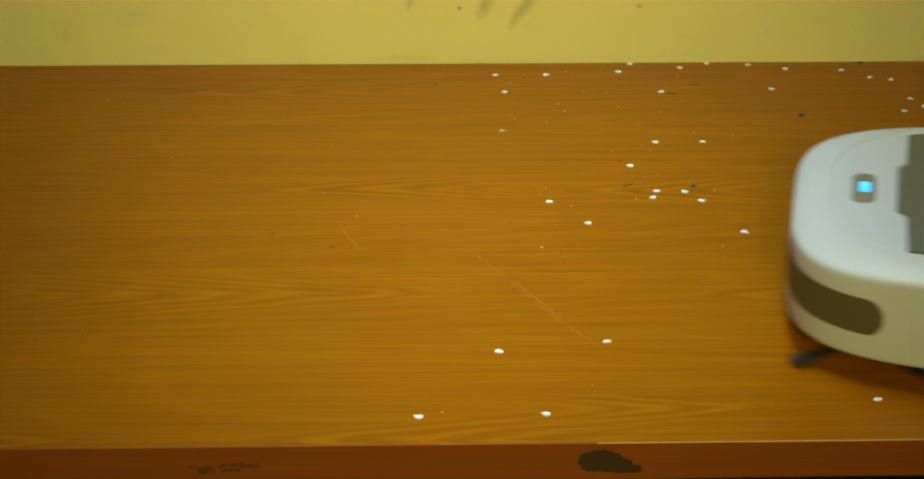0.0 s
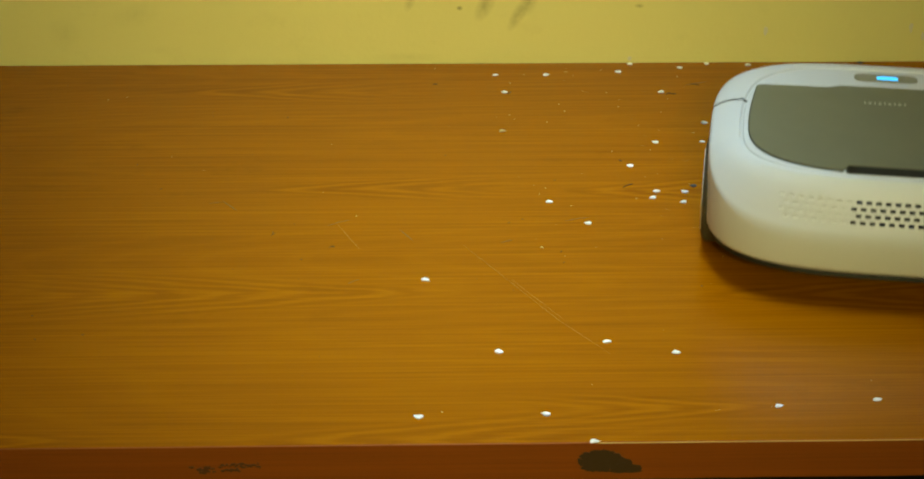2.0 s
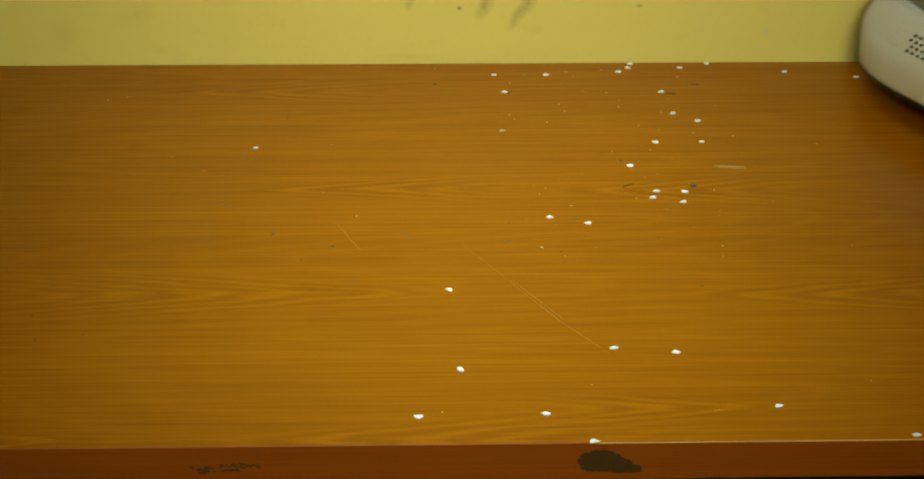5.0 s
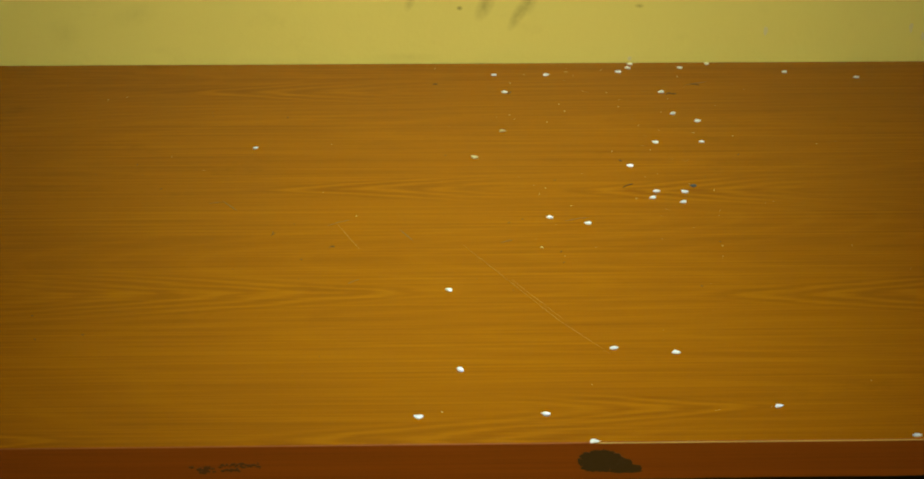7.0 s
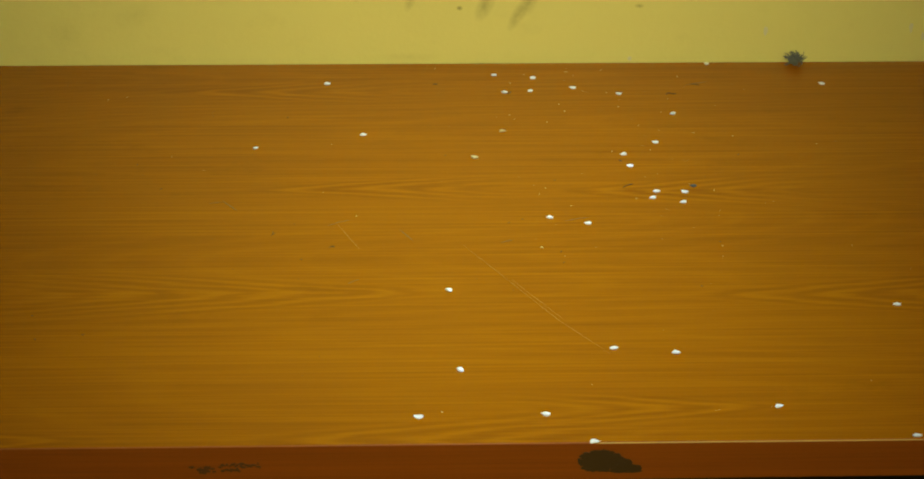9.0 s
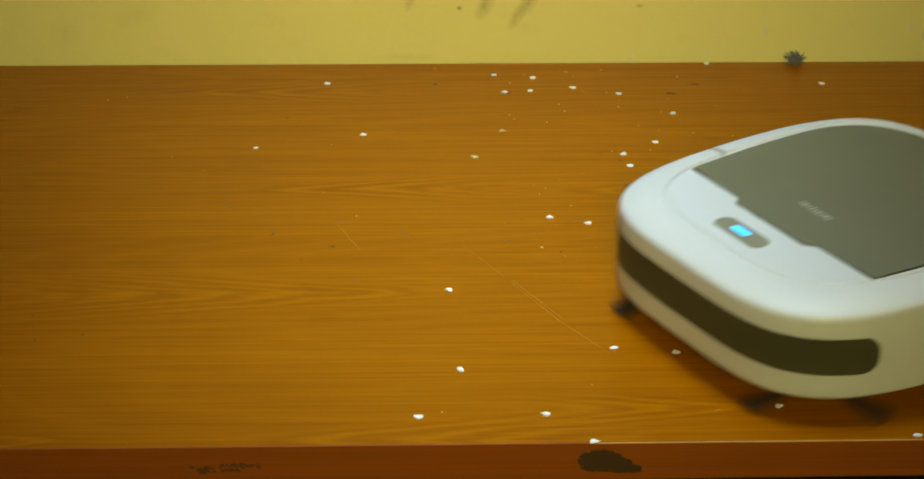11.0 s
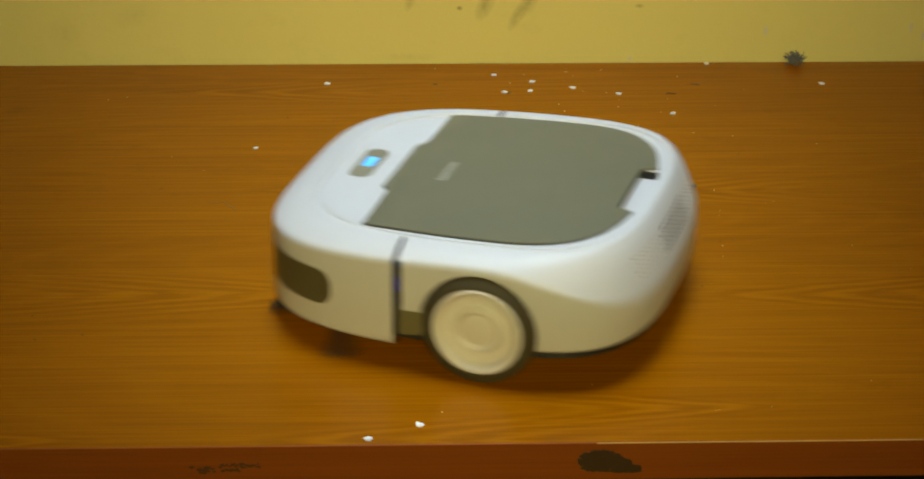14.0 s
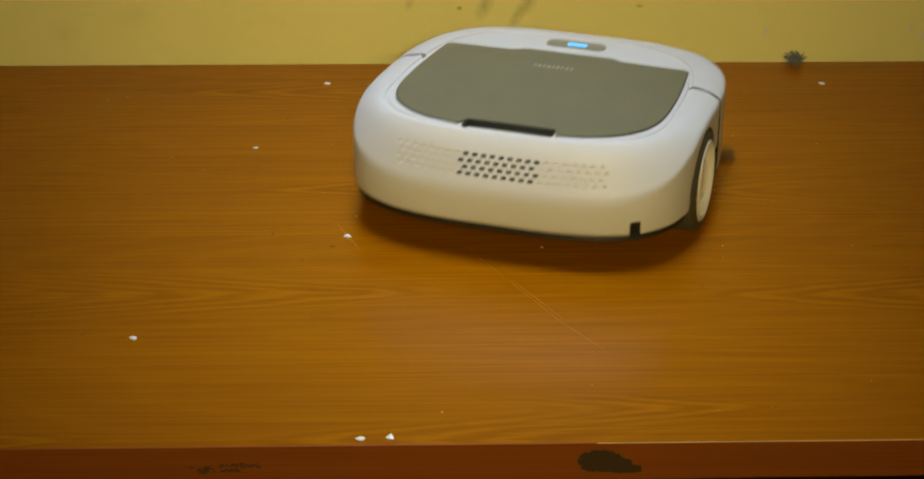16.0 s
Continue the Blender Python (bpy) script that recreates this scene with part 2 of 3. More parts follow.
def tube(bm, points, radius):
    """A thin four-sided strand through points."""
    rings = []
    for i, p in enumerate(points):
        a, b = Vector(points[max(0, i - 1)]), Vector(points[min(len(points) - 1, i + 1)])
        d = (b - a).normalized()
        s = d.cross(Vector((0.13, 0.21, 0.97))).normalized() * radius
        u = d.cross(s).normalized() * radius
        rings.append([bm.verts.new(Vector(p) + o) for o in (s, u, -s, -u)])
    for p, q in zip(rings, rings[1:]):
        for j in range(4):
            bm.faces.new((p[j], p[(j + 1) % 4], q[(j + 1) % 4], q[j]))
    bm.faces.new(rings[0])
    bm.faces.new(rings[-1][::-1])


def carved(ob, bms, mats):
    """Cuts the solids bms, each with its material, out of ob."""
    for bm, mat in zip(bms, mats):
        tool = new("tool", mesh_of("tool", bm, mat, False))
        mod = ob.modifiers.new("cut", "BOOLEAN")
        mod.operation, mod.object, mod.solver, mod.material_mode = "DIFFERENCE", tool, "EXACT", "TRANSFER"
        bpy.context.view_layer.update()
        done = bpy.data.meshes.new_from_object(ob.evaluated_get(bpy.context.evaluated_depsgraph_get()))
        ob.modifiers.clear()
        old, ob.data = ob.data, done
        done.name = ob.name
        bpy.data.meshes.remove(old)
        bpy.data.objects.remove(tool)
    ob.data.polygons.foreach_set("use_smooth", [True] * len(ob.data.polygons))
    ob.data.set_sharp_from_angle(angle=radians(32))
    return ob


# ---- the room ----
def room():
    x0, x1, y0, y1, h = -1.9, 1.9, -3.0, 0.806, 2.7
    tagged(part("floor", box(x0, x1, y0, y1, -0.1, 0.0), FLOOR, smooth=False), "dark boarded floor under the desk", "floor", kind="structure")
    tagged(part("wall_north", box(x0, x1, y1, y1 + 0.15, -0.1, h), STAINED, smooth=False), "yellow painted plaster wall with faint stains", "wall", kind="structure")
    tagged(part("wall_south", box(x0, x1, y0 - 0.15, y0, -0.1, h), WALL, smooth=False), "yellow painted plaster wall", "wall", kind="structure")
    tagged(part("wall_west", box(x0 - 0.15, x0, y0 - 0.15, y1 + 0.15, -0.1, h), WALL, smooth=False), "yellow painted plaster wall", "wall", kind="structure")
    tagged(part("wall_east", box(x1, x1 + 0.15, y0 - 0.15, y1 + 0.15, -0.1, h), WALL, smooth=False), "yellow painted plaster wall", "wall", kind="structure")
    tagged(part("ceiling", box(x0 - 0.15, x1 + 0.15, y0 - 0.15, y1 + 0.15, h, h + 0.1), PALE, smooth=False), "pale painted ceiling", "ceiling", kind="structure")


room()


def lamps():
    # a cool panel leans out from the wall over the desk, the body of the added fill lamp hangs on the rear wall
    lamp = tagged(part("ceiling_light", box(-0.31, 0.31, -0.43, 0.43, 0.022, 0.050, 0.006), WHITE), "flat white light panel leaning over the desk", "lamp")
    part("diffuser", box(-0.29, 0.29, -0.42, 0.42, 0.014, 0.024, 0.002), PANEL, lamp, "glowing white diffuser")
    up = PANEL_POSE.to_3x3().inverted() @ Vector((0, 0, 1))
    for x in (-0.15, 0.15):
        stem = bmesh.new()
        tube(stem, [Vector((x, 0, 0.045)), Vector((x, 0, 0.045)) + up * 0.46], 0.004)
        part("stem", stem, WHITE, lamp)
    lamp.matrix_basis = PANEL_POSE
    fill_body = tagged(part("fill_lamp", box(-0.42, 0.42, -3.0, -2.90, 2.00, 2.52, 0.02), CREAM), "added warm fill lamp on the rear wall", "lamp")
    part("fill_glow", box(-0.40, 0.40, -2.902, -2.86, 2.02, 2.50, 0.015), FILL_GLOW, fill_body, "glowing face of the added fill lamp")


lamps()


# ---- the desk ----
def desk():
    d = tagged(part("desk", box(-0.85, 0.85, 0.0016, 0.802, DESK_Z - 0.0325, DESK_Z, 0.0003, 1), WOOD),
               "orange-brown wood laminate desk, scratched and worn, against the wall", "desk")
    part("edge_band", box(-0.85, 0.85, 0.0, 0.0032, DESK_Z - 0.0334, DESK_Z - 0.0004, 0.0002, 1), EDGE, d, "reddish brown laminate edge strip with chips")
    part("side_panel", box(-0.82, -0.795, 0.03, 0.79, 0.0, DESK_Z - 0.0330, 0.001), EDGE, d)
    part("side_panel", box(0.795, 0.82, 0.03, 0.79, 0.0, DESK_Z - 0.0330, 0.001), EDGE, d)
    # the added back panel is coloured dark in place of the shadow under the desk
    part("shadow_back_panel", box(-0.793, 0.793, 0.70, 0.718, 0.2, DESK_Z - 0.0330, 0.001), DARK, d, "back panel coloured dark for shadow under the desk")
    return d


DESK = desk()


# ---- the robot vacuum: x forward, y to its left, wheels on z = 0 ----
FRONT, REAR, HALF = 0.211, 0.129, 0.1625
AXLE, AXLE_Z, TRACK = 0.0020, 0.0480, 0.0034


def outline(theta, inset=0.0):
    c, s = math.cos(theta), math.sin(theta)
    a, n = (FRONT - inset, 3.8) if c > 0 else (REAR - inset, 3.15)
    x = a * math.copysign(abs(c) ** (2 / n), c)
    y = (HALF - inset) * math.copysign(abs(s) ** (2 / n), s)
    return x, y


def deck(x):
    """Height of the gently nose-down top."""
    return 0.1126 - 0.0394 * x


def crease(x):
    """Height of the line where the side turns over into the top."""
    return float(np.interp(x, (-0.129, -0.115, -0.09, -0.06, -0.03, 0.0, 0.07, 0.15, 0.211),
                           (0.0745, 0.0760, 0.0830, 0.0940, 0.1020, 0.1050, 0.1010, 0.0970, 0.0950)))


def loft(levels, steps=192):
    """levels(x) -> rows (inset, z) from the underside to the middle of the top."""
    bm = bmesh.new()
    rings = []
    for i in range(steps):
        th = 2 * math.pi * (i + 0.5) / steps
        x, y = outline(th)
        ring = []
        for inset, z in levels(x):
            px, py = outline(th, inset)
            ring.append(bm.verts.new((px, py, z(px) if callable(z) else z)))
        rings.append(ring)
    for i in range(steps):
        p, q = rings[i], rings[(i + 1) % steps]
        for j in range(len(p) - 1):
            bm.faces.new((p[j], q[j], q[j + 1], p[j + 1]))
    bm.faces.new([r[0] for r in rings][::-1])
    bm.faces.new([r[-1] for r in rings])
    return bm


def shell_levels(bottom):
    def rows(x):
        zc = crease(x)
        f = min(1.0, max(0.0, (x - 0.05) / 0.14))
        rim = 0.021 + 0.006 * f
        zr = deck(x * 0.87) - 0.0012
        slope = min(1.0, max(0.0, (-x - 0.03) / 0.06))
        rear = min(1.0, max(0.0, (-x - 0.085) / 0.04))
        p = 1.95 - 0.5 * slope
        mid = lambda k: (0.0014 + 0.0010 * rear + (rim - 0.0014 - 0.0010 * rear) * k, zc + (zr - zc) * (1 - (1 - k) ** p))
        return [(0.010, bottom), (0.003, bottom + 0.0012), (0.0006, bottom + 0.004), (0.0, bottom + 0.012), (0.0, zc - 0.006 - 0.010 * rear),
                (0.0003 + 0.0004 * rear, zc - 0.0022 - 0.0022 * rear), mid(0.0), mid(0.10), mid(0.25), mid(0.42), mid(0.6), mid(0.8), (rim, zr + 0.0004),
                (rim + 0.003, lambda px: deck(px)), (rim + 0.0055, lambda px: deck(px) - 0.0001), (rim + 0.0065, lambda px: deck(px) - 0.0022),
                (rim + 0.0085, lambda px: deck(px) - 0.0022), (rim + 0.0095, lambda px: deck(px) - 0.0006),
                (rim + 0.03, lambda px: deck(px) - 0.0004), (0.09, lambda px: deck(px) - 0.0003)]
    return rows


def rounded(x0, x1, y0, y1, r, steps=6):
    pts = []
    for cx, cy, a0 in ((x1 - r, y1 - r, 0), (x0 + r, y1 - r, 90), (x0 + r, y0 + r, 180), (x1 - r, y0 + r, 270)):
        for i in range(steps + 1):
            a = radians(a0 + 90 * i / steps)
            pts.append((cx + r * math.cos(a), cy + r * math.sin(a)))
    return pts


def lid_outline():
    pts = [(0.1235, -0.045), (0.1235, 0.045), (0.1155, 0.0535), (0.1145, 0.119), (0.111, 0.1213)]
    for i in range(1, 9):
        x = 0.111 - 0.10 * i / 8
        pts.append((x, 0.1213 + 0.0062 * math.sin(math.pi * 0.5 * i / 8)))
    for i in range(1, 29):
        th = radians(90 + 90 * i / 28)
        x = 0.011 - 0.107 * abs(math.cos(th)) ** (2 / 2.9)
        y = 0.1275 * abs(math.sin(th)) ** (2 / 2.9)
        if y > 0.046:
            pts.append((x, y))
    pts += [(-0.0950, 0.0455), (-0.0812, 0.041)]
    return pts + [(x, -y) for x, y in reversed(pts[2:])]


def robot_vacuum():
    robot = tagged(new("robot_vacuum"), "white robot vacuum with a taupe lid and large side wheels", "robot vacuum")
    # rear body with wheel wells, seam, charging socket and louvre slots
    body = part("body", loft(shell_levels(0.034)), WHITE, robot, "glossy white plastic shell")
    wells = [turned([(0.0494, s * 0.118), (0.0494, s * 0.30)], 72) for s in (1, -1)]
    for bm in wells:
        for v in bm.verts:
            v.co += Vector((AXLE, 0, AXLE_Z))
    keep = [outline(2 * math.pi * (i + 0.5) / 120, 0.031) for i in range(120)]
    rings = []
    for x0, z0, z1 in ((0.0665, -0.1, 0.1000), (0.0702, 0.0990, 0.3)):
        front = part("front", box(x0, 0.30, -0.3, 0.3, z0, z1), WHITE)
        carved(front, [prism(keep, -0.2, 0.4)], [WHITE])
        bm = bmesh.new()
        bm.from_mesh(front.data)
        bpy.data.objects.remove(front)
        rings.append(bm)
    low_cut = bmesh.new()
    for s in (1, -1):
        y0, y1 = sorted((s * 0.146, s * 0.3))
        box(0.040, 0.080, y0, y1, 0.0, 0.057, bm=low_cut)
    slots, dimples = bmesh.new(), bmesh.new()
    for r in range(4):
        z = 0.0985 - 0.0055 * r
        shift = 0.0021 if r % 2 else -0.0021
        for i in range(-13, 14):
            y = i * 0.0082 + shift
            if abs(y) > 0.098:
                continue
            hit, spot, *_ = body.ray_cast((-0.3, y, z), (1, 0, 0))
            inner = abs(i) <= 4
            depth = 0.005 if inner else 0.0008
            x = spot.x
            box(x - 0.004, x + depth, y - 0.0024, y + 0.0024, z - 0.0013, z + 0.0013, bm=slots if inner else dimples)
    socket = box(-0.13, -0.098, -0.1282, -0.1198, 0.030, 0.0492)
    finger = prism(rounded(-0.0985, -0.073, -0.043, 0.043, 0.004), 0.1082, 0.13)
    # wells, slots and socket get dark walls, painting in the shadow of the recesses
    carved(body, wells + rings + [low_cut, slots, dimples, socket, finger], [DARK, DARK, WHITE, WHITE, DARK, DARK, WHITE, DARK, WHITE])
    # dark chassis visible below and in the seams
    core = lambda x: [(0.030, 0.0275), (0.008, 0.0280), (0.0035, 0.0300), (0.0045, 0.0350), (0.010, 0.0400), (0.010, crease(x) - 0.012), (0.026, crease(x) - 0.002), (0.06, crease(x) - 0.002)]
    chassis = part("chassis", loft(core, 128), DARK, robot, "dark plastic underside")
    wells = [turned([(0.0490, s * 0.117), (0.0490, s * 0.30)], 64) for s in (1, -1)]
    for bm in wells:
        for v in bm.verts:
            v.co += Vector((AXLE, 0, AXLE_Z))
    carved(chassis, wells, [DARK, DARK])
    # front bumper shell
    bumper = part("bumper", loft(shell_levels(0.0215)), WHITE, robot, "white wrap-around bumper")
    rear_cut = box(-0.3, 0.0745, -0.3, 0.3, -0.1, 0.3)
    inner = prism([outline(2 * math.pi * (i + 0.5) / 120, 0.0312) for i in range(120)], -0.2, 0.4)
    # the bumper's dark rear face paints in the deep shadow of the seam
    carved(bumper, [rear_cut, inner], [DARK, WHITE])
    # sensor window wrapped round the bumper
    band = bmesh.new()
    z0, z1, rows, ths = 0.0455, 0.0775, 14, []
    i = -90
    while i <= 90:
        th = radians(i)
        if outline(th)[0] > 0.1295:
            ths.append(th)
        i += 0.5
    grid = []
    for k, th in enumerate(ths):
        px = outline(th)
        run = min(abs(px[0] - 0.1295) / 0.014, 1.0) if abs(px[1]) > 0.12 else 1.0
        half = (z1 - z0) / 2 * math.sqrt(max(0.02, 1 - (1 - run) ** 2))
        zm = (z0 + z1) / 2
        grid.append([band.verts.new((*outline(th, -0.0004), zm - half + 2 * half * j / rows)) for j in range(rows + 1)])
    for p, q in zip(grid, grid[1:]):
        for j in range(rows):
            band.faces.new((p[j], q[j], q[j + 1], p[j + 1]))
    bmesh.ops.solidify(band, geom=band.faces[:], thickness=0.0012)
    part("sensor_band", band, BAND, bumper, "dark brown sensor window strip")
    # lid with its print
    lid = part("lid", prism(lid_outline(), -0.0012, 0.0011, 0.0007, lambda x, y: deck(x)), LID, robot, "taupe flip-up dust bin lid")
    part("lid_gap", prism([(x * 1.0 + (0.0006 if x > 0 else -0.0006), y * 1.008) for x, y in lid_outline()], -0.0013, 0.00005, 0, lambda x, y: deck(x)), DARK, lid, "dark shadow gap round the lid")
    y = 0.0225
    for wd, rise in ((0.0014, 0.0016), (0.0026, 0.0), (0.0016, 0.0008), (0.0026, 0.0), (0.0014, 0.0012), (0.0024, 0.0), (0.0016, 0.0), (0.0028, 0.0), (0.0016, 0.0)):
        bar = prism([(0.0755, y - wd), (0.0808 + rise, y - wd), (0.0808 + rise, y), (0.0755, y)], 0.0010, 0.00125, 0, lambda px, py: deck(px))
        part("print_bar", bar, GREYISH, lid, "pale grey printed bar", smooth=False)
        y -= wd + 0.0025
    # status badge and light
    badge = part("badge", prism(rounded(0.1420, 0.1620, -0.030, 0.030, 0.0085), -0.003, 0.0005, 0.0003, lambda x, y: deck(x)), BADGE, robot, "greige touch badge")
    part("status_light", prism(rounded(0.1470, 0.1555, -0.0115, 0.0085, 0.002), 0.0, 0.0008, 0.0002, lambda x, y: deck(x)), LED, badge, "glowing blue status light")
    for s in (1, -1):
        y0, y1 = sorted((s * 0.1465, s * 0.1520))
        part("seam_light", box(0.0734, 0.0747, y0, y1, 0.068, 0.080), SEAM_LED, robot, "small deep blue sensor light")
    # taupe axle housings between bumper and wheels, dark blocks that paint the shadow under the lid's rear lip
    for s in (1, -1):
        y0, y1 = sorted((s * 0.138, s * 0.1580))
        part("wheel_housing", box(0.0505, 0.0715, y0, y1, 0.0290, 0.0562, 0.0015), BAND, robot, "taupe plastic wheel housing")
    part("lip_shadow", box(-0.0808, -0.0735, -0.0428, 0.0428, 0.1085, 0.1146), DARK, lid, "dark block painting the shadow under the lid")
    # two more dark blocks paint the shadow at the ends of the finger recess
    for s in (1, -1):
        y0, y1 = sorted((s * 0.0402, s * 0.0429))
        part("lip_shadow", box(-0.0965, -0.0810, y0, y1, 0.1084, 0.1142), DARK, lid)
    # wheels
    wheels = []
    for s in (1, -1):
        tread = lambda i, j: (0.0009 if i % 2 else 0.0) if 1 < j < 6 else 0.0
        prof = [(0.036, 0.134), (0.044, 0.134), (0.0463, 0.1365), (0.0470, 0.1395), (0.0470, 0.1555), (0.0463, 0.1585), (0.0440, 0.1605), (0.0395, 0.1615), (0.0380, 0.1605), (0.036, 0.148)]
        bm = turned([(r, s * y) for r, y in prof], 128, tread)
        wheel = part("wheel", bm, RUBBER, robot, "black treaded rubber tyre")
        rim = [(0.010, 0.140), (0.0378, 0.140), (0.0378, 0.1612), (0.0367, 0.1622), (0.0345, 0.1618), (0.0325, 0.1590), (0.0305, 0.1552),
               (0.0265, 0.1534), (0.0215, 0.1538), (0.0195, 0.1572), (0.0175, 0.1598), (0.0160, 0.1590), (0.0135, 0.1570), (0.0122, 0.1578), (0.0080, 0.1586), (0.0005, 0.1588)]
        part("rim", turned([(r, s * y) for r, y in rim], 72), CREAM, wheel, "cream plastic wheel rim")
        wheel.matrix_basis = pose(AXLE, s * TRACK, AXLE_Z)
        wheels.append(wheel)
    # spinning side brushes
    brushes = []
    rng = random.Random(4)
    for s in (1, -1):
        hub = turned([(0.004, -0.002), (0.011, -0.002), (0.012, 0.001), (0.010, 0.004), (0.004, 0.005)], 24)
        bmesh.ops.rotate(hub, verts=hub.verts, cent=(0, 0, 0), matrix=Matrix.Rotation(radians(90), 3, "X"))
        brush = part("side_brush", hub, DARK, robot, "dark three-armed side brush")
        for k in range(3):
            arm = bmesh.new()
            for _ in range(26):
                a = radians(120 * k) + rng.uniform(-0.13, 0.13)
                r1 = rng.uniform(0.056, 0.068)
                p0, p1 = Vector((0.009 * math.cos(a), 0.009 * math.sin(a), 0.001)), Vector((r1 * math.cos(a), r1 * math.sin(a), rng.uniform(-0.008, -0.004)))
                side = Vector((-math.sin(a), math.cos(a), 0)) * 0.0010
                up = Vector((0, 0, 0.0009))
                ring0 = [arm.verts.new(p0 + o) for o in (side, up, -side, -up)]
                ring1 = [arm.verts.new(p1 + o) for o in (side * 1.6, up, -side * 1.6, -up)]
                for j in range(4):
                    arm.faces.new((ring0[j], ring0[(j + 1) % 4], ring1[(j + 1) % 4], ring1[j]))
                arm.faces.new(ring1)
            part("bristle_tuft", arm, BRISTLE, brush, smooth=False)
        brush.matrix_basis = pose(0.143, s * 0.100, 0.0105)
        brushes.append(brush)
    return robot, wheels, brushes


ROBOT, WHEELS, BRUSHES = robot_vacuum()


# ---- crumbs and fluff on the desk ----
def crumb_mesh(name, seed, material_):
    """A pinched half-moon flake: one round end, one pointed, one long side flat."""
    rng = random.Random(seed)
    bm = bmesh.new()
    bmesh.ops.create_icosphere(bm, subdivisions=2, radius=1.0)
    off = Vector((rng.uniform(0, 40), rng.uniform(0, 40), rng.uniform(0, 40)))
    pinch, curl, flat = rng.uniform(0.35, 0.75), rng.uniform(-0.2, 0.2), rng.uniform(-0.3, 0.05)
    for v in bm.verts:
        c = v.co.copy()
        taper = 1.0 - pinch * max(0.0, c.x) ** 1.3
        across = (c.y if c.y > flat else flat + 0.35 * (c.y - flat)) * taper + curl * c.x * c.x
        v.co = Vector((c.x * 0.0042 * (1.25 if c.x > 0 else 0.95), across * 0.0044, 0.0014 + max(-0.6, c.z * taper * (0.55 + 0.45 * min(1.0, 0.75 + c.y))) * 0.0019))
        v.co *= 1.0 + 0.15 * noise.noise(c * 1.6 + off) + 0.12 * noise.noise(c * 3.7 + off)
    low = min(v.co.z for v in bm.verts)
    for v in bm.verts:
        v.co.z -= low
    return mesh_of(name, bm, material_, True, 22)


CRUMB_MESHES = {"white": [crumb_mesh("crumb", k, CRUMB) for k in range(7)], "tan": [crumb_mesh("crumb", 20, TAN)], "slate": [crumb_mesh("crumb", 30, SLATE)]}
CRUMB_LABELS = {"white": "small pinched white crumb lying on the desk", "tan": "small tan crumb on the desk", "slate": "small dark grey crumb on the desk"}
CRUMBS = []


def crumb(kind, size, x, y, turn):
    shapes = CRUMB_MESHES[kind]
    ob = new("crumb", shapes[len(CRUMBS) % len(shapes)])
    tagged(ob, CRUMB_LABELS[kind], "crumb", "crumbs strewn over the desk")
    ob.matrix_basis = pose(x, y, DESK_Z, 0, 0, turn)
    ob.scale = (size, size, size)
    CRUMBS.append((ob, turn))
    return ob


crumb("white", 0.80, 0.0694, 0.7162, -24)
crumb("white", 0.80, 0.2165, 0.5817, 168)
crumb("white", 0.80, 0.2036, 0.4621, 4)
crumb("white", 0.80, 0.1986, 0.4487, 202)
crumb("white", 0.80, 0.2315, 0.4616, 154)
crumb("white", 0.72, 0.2972, 0.7970, 155)
crumb("tan", 0.80, 0.0622, 0.6113, 11)
crumb("slate", 0.75, 0.2413, 0.4751, 178)
crumb("tan", 0.35, 0.0849, 0.3430, -16)
crumb("white", 0.72, 0.0623, 0.7652, 10)
crumb("white", 0.80, 0.1174, 0.7645, 23)
crumb("white", 0.80, 0.1974, 0.7738, 183)
crumb("white", 0.72, 0.2124, 0.7970, 175)
crumb("white", 0.72, 0.2661, 0.7850, 168)
crumb("white", 0.76, 0.3418, 0.7910, 5)
crumb("white", 0.76, 0.3818, 0.7800, 161)
crumb("white", 0.76, 0.4422, 0.7757, 194)
crumb("slate", 0.80, 0.4671, 0.7964, -11)
crumb("white", 0.76, 0.4695, 0.7528, 22)
crumb("white", 0.76, 0.4910, 0.7474, 204)
crumb("white", 0.76, 0.5003, 0.6919, -20)
crumb("white", 0.76, 0.5107, 0.6706, 23)
crumb("white", 0.76, 0.4867, 0.6581, -6)
crumb("white", 0.80, 0.3575, 0.7221, 157)
crumb("white", 0.80, 0.2373, 0.7155, 196)
crumb("white", 0.68, 0.2639, 0.5810, -8)
crumb("white", 0.80, 0.1847, 0.5237, 170)
crumb("white", 0.80, 0.2454, 0.4412, 178)
crumb("white", 0.80, 0.0981, 0.4396, 6)
crumb("white", 0.80, 0.1320, 0.3934, 178)
crumb("white", 0.84, 0.1276, 0.1610, 9)
crumb("white", 0.84, 0.0356, 0.1453, -12)
crumb("white", 0.88, -0.0327, 0.0414, 173)
crumb("white", 0.88, 0.0687, 0.0440, 164)
crumb("white", 0.88, 0.2753, 0.3707, -24)
crumb("white", 0.84, 0.5003, 0.2054, -23)
crumb("white", 0.84, 0.5003, 0.2054, -3)
crumb("white", 0.84, 0.3370, 0.0600, 12)
crumb("white", 0.80, 0.5003, 0.2054, -2)
crumb("white", 0.84, 0.5003, 0.2054, 11)
crumb("white", 0.76, 0.5003, 0.2054, 19)
crumb("tan", 0.95, 0.5365, 0.4898, 171)
crumb("slate", 0.90, 0.3767, 0.6486, 18)


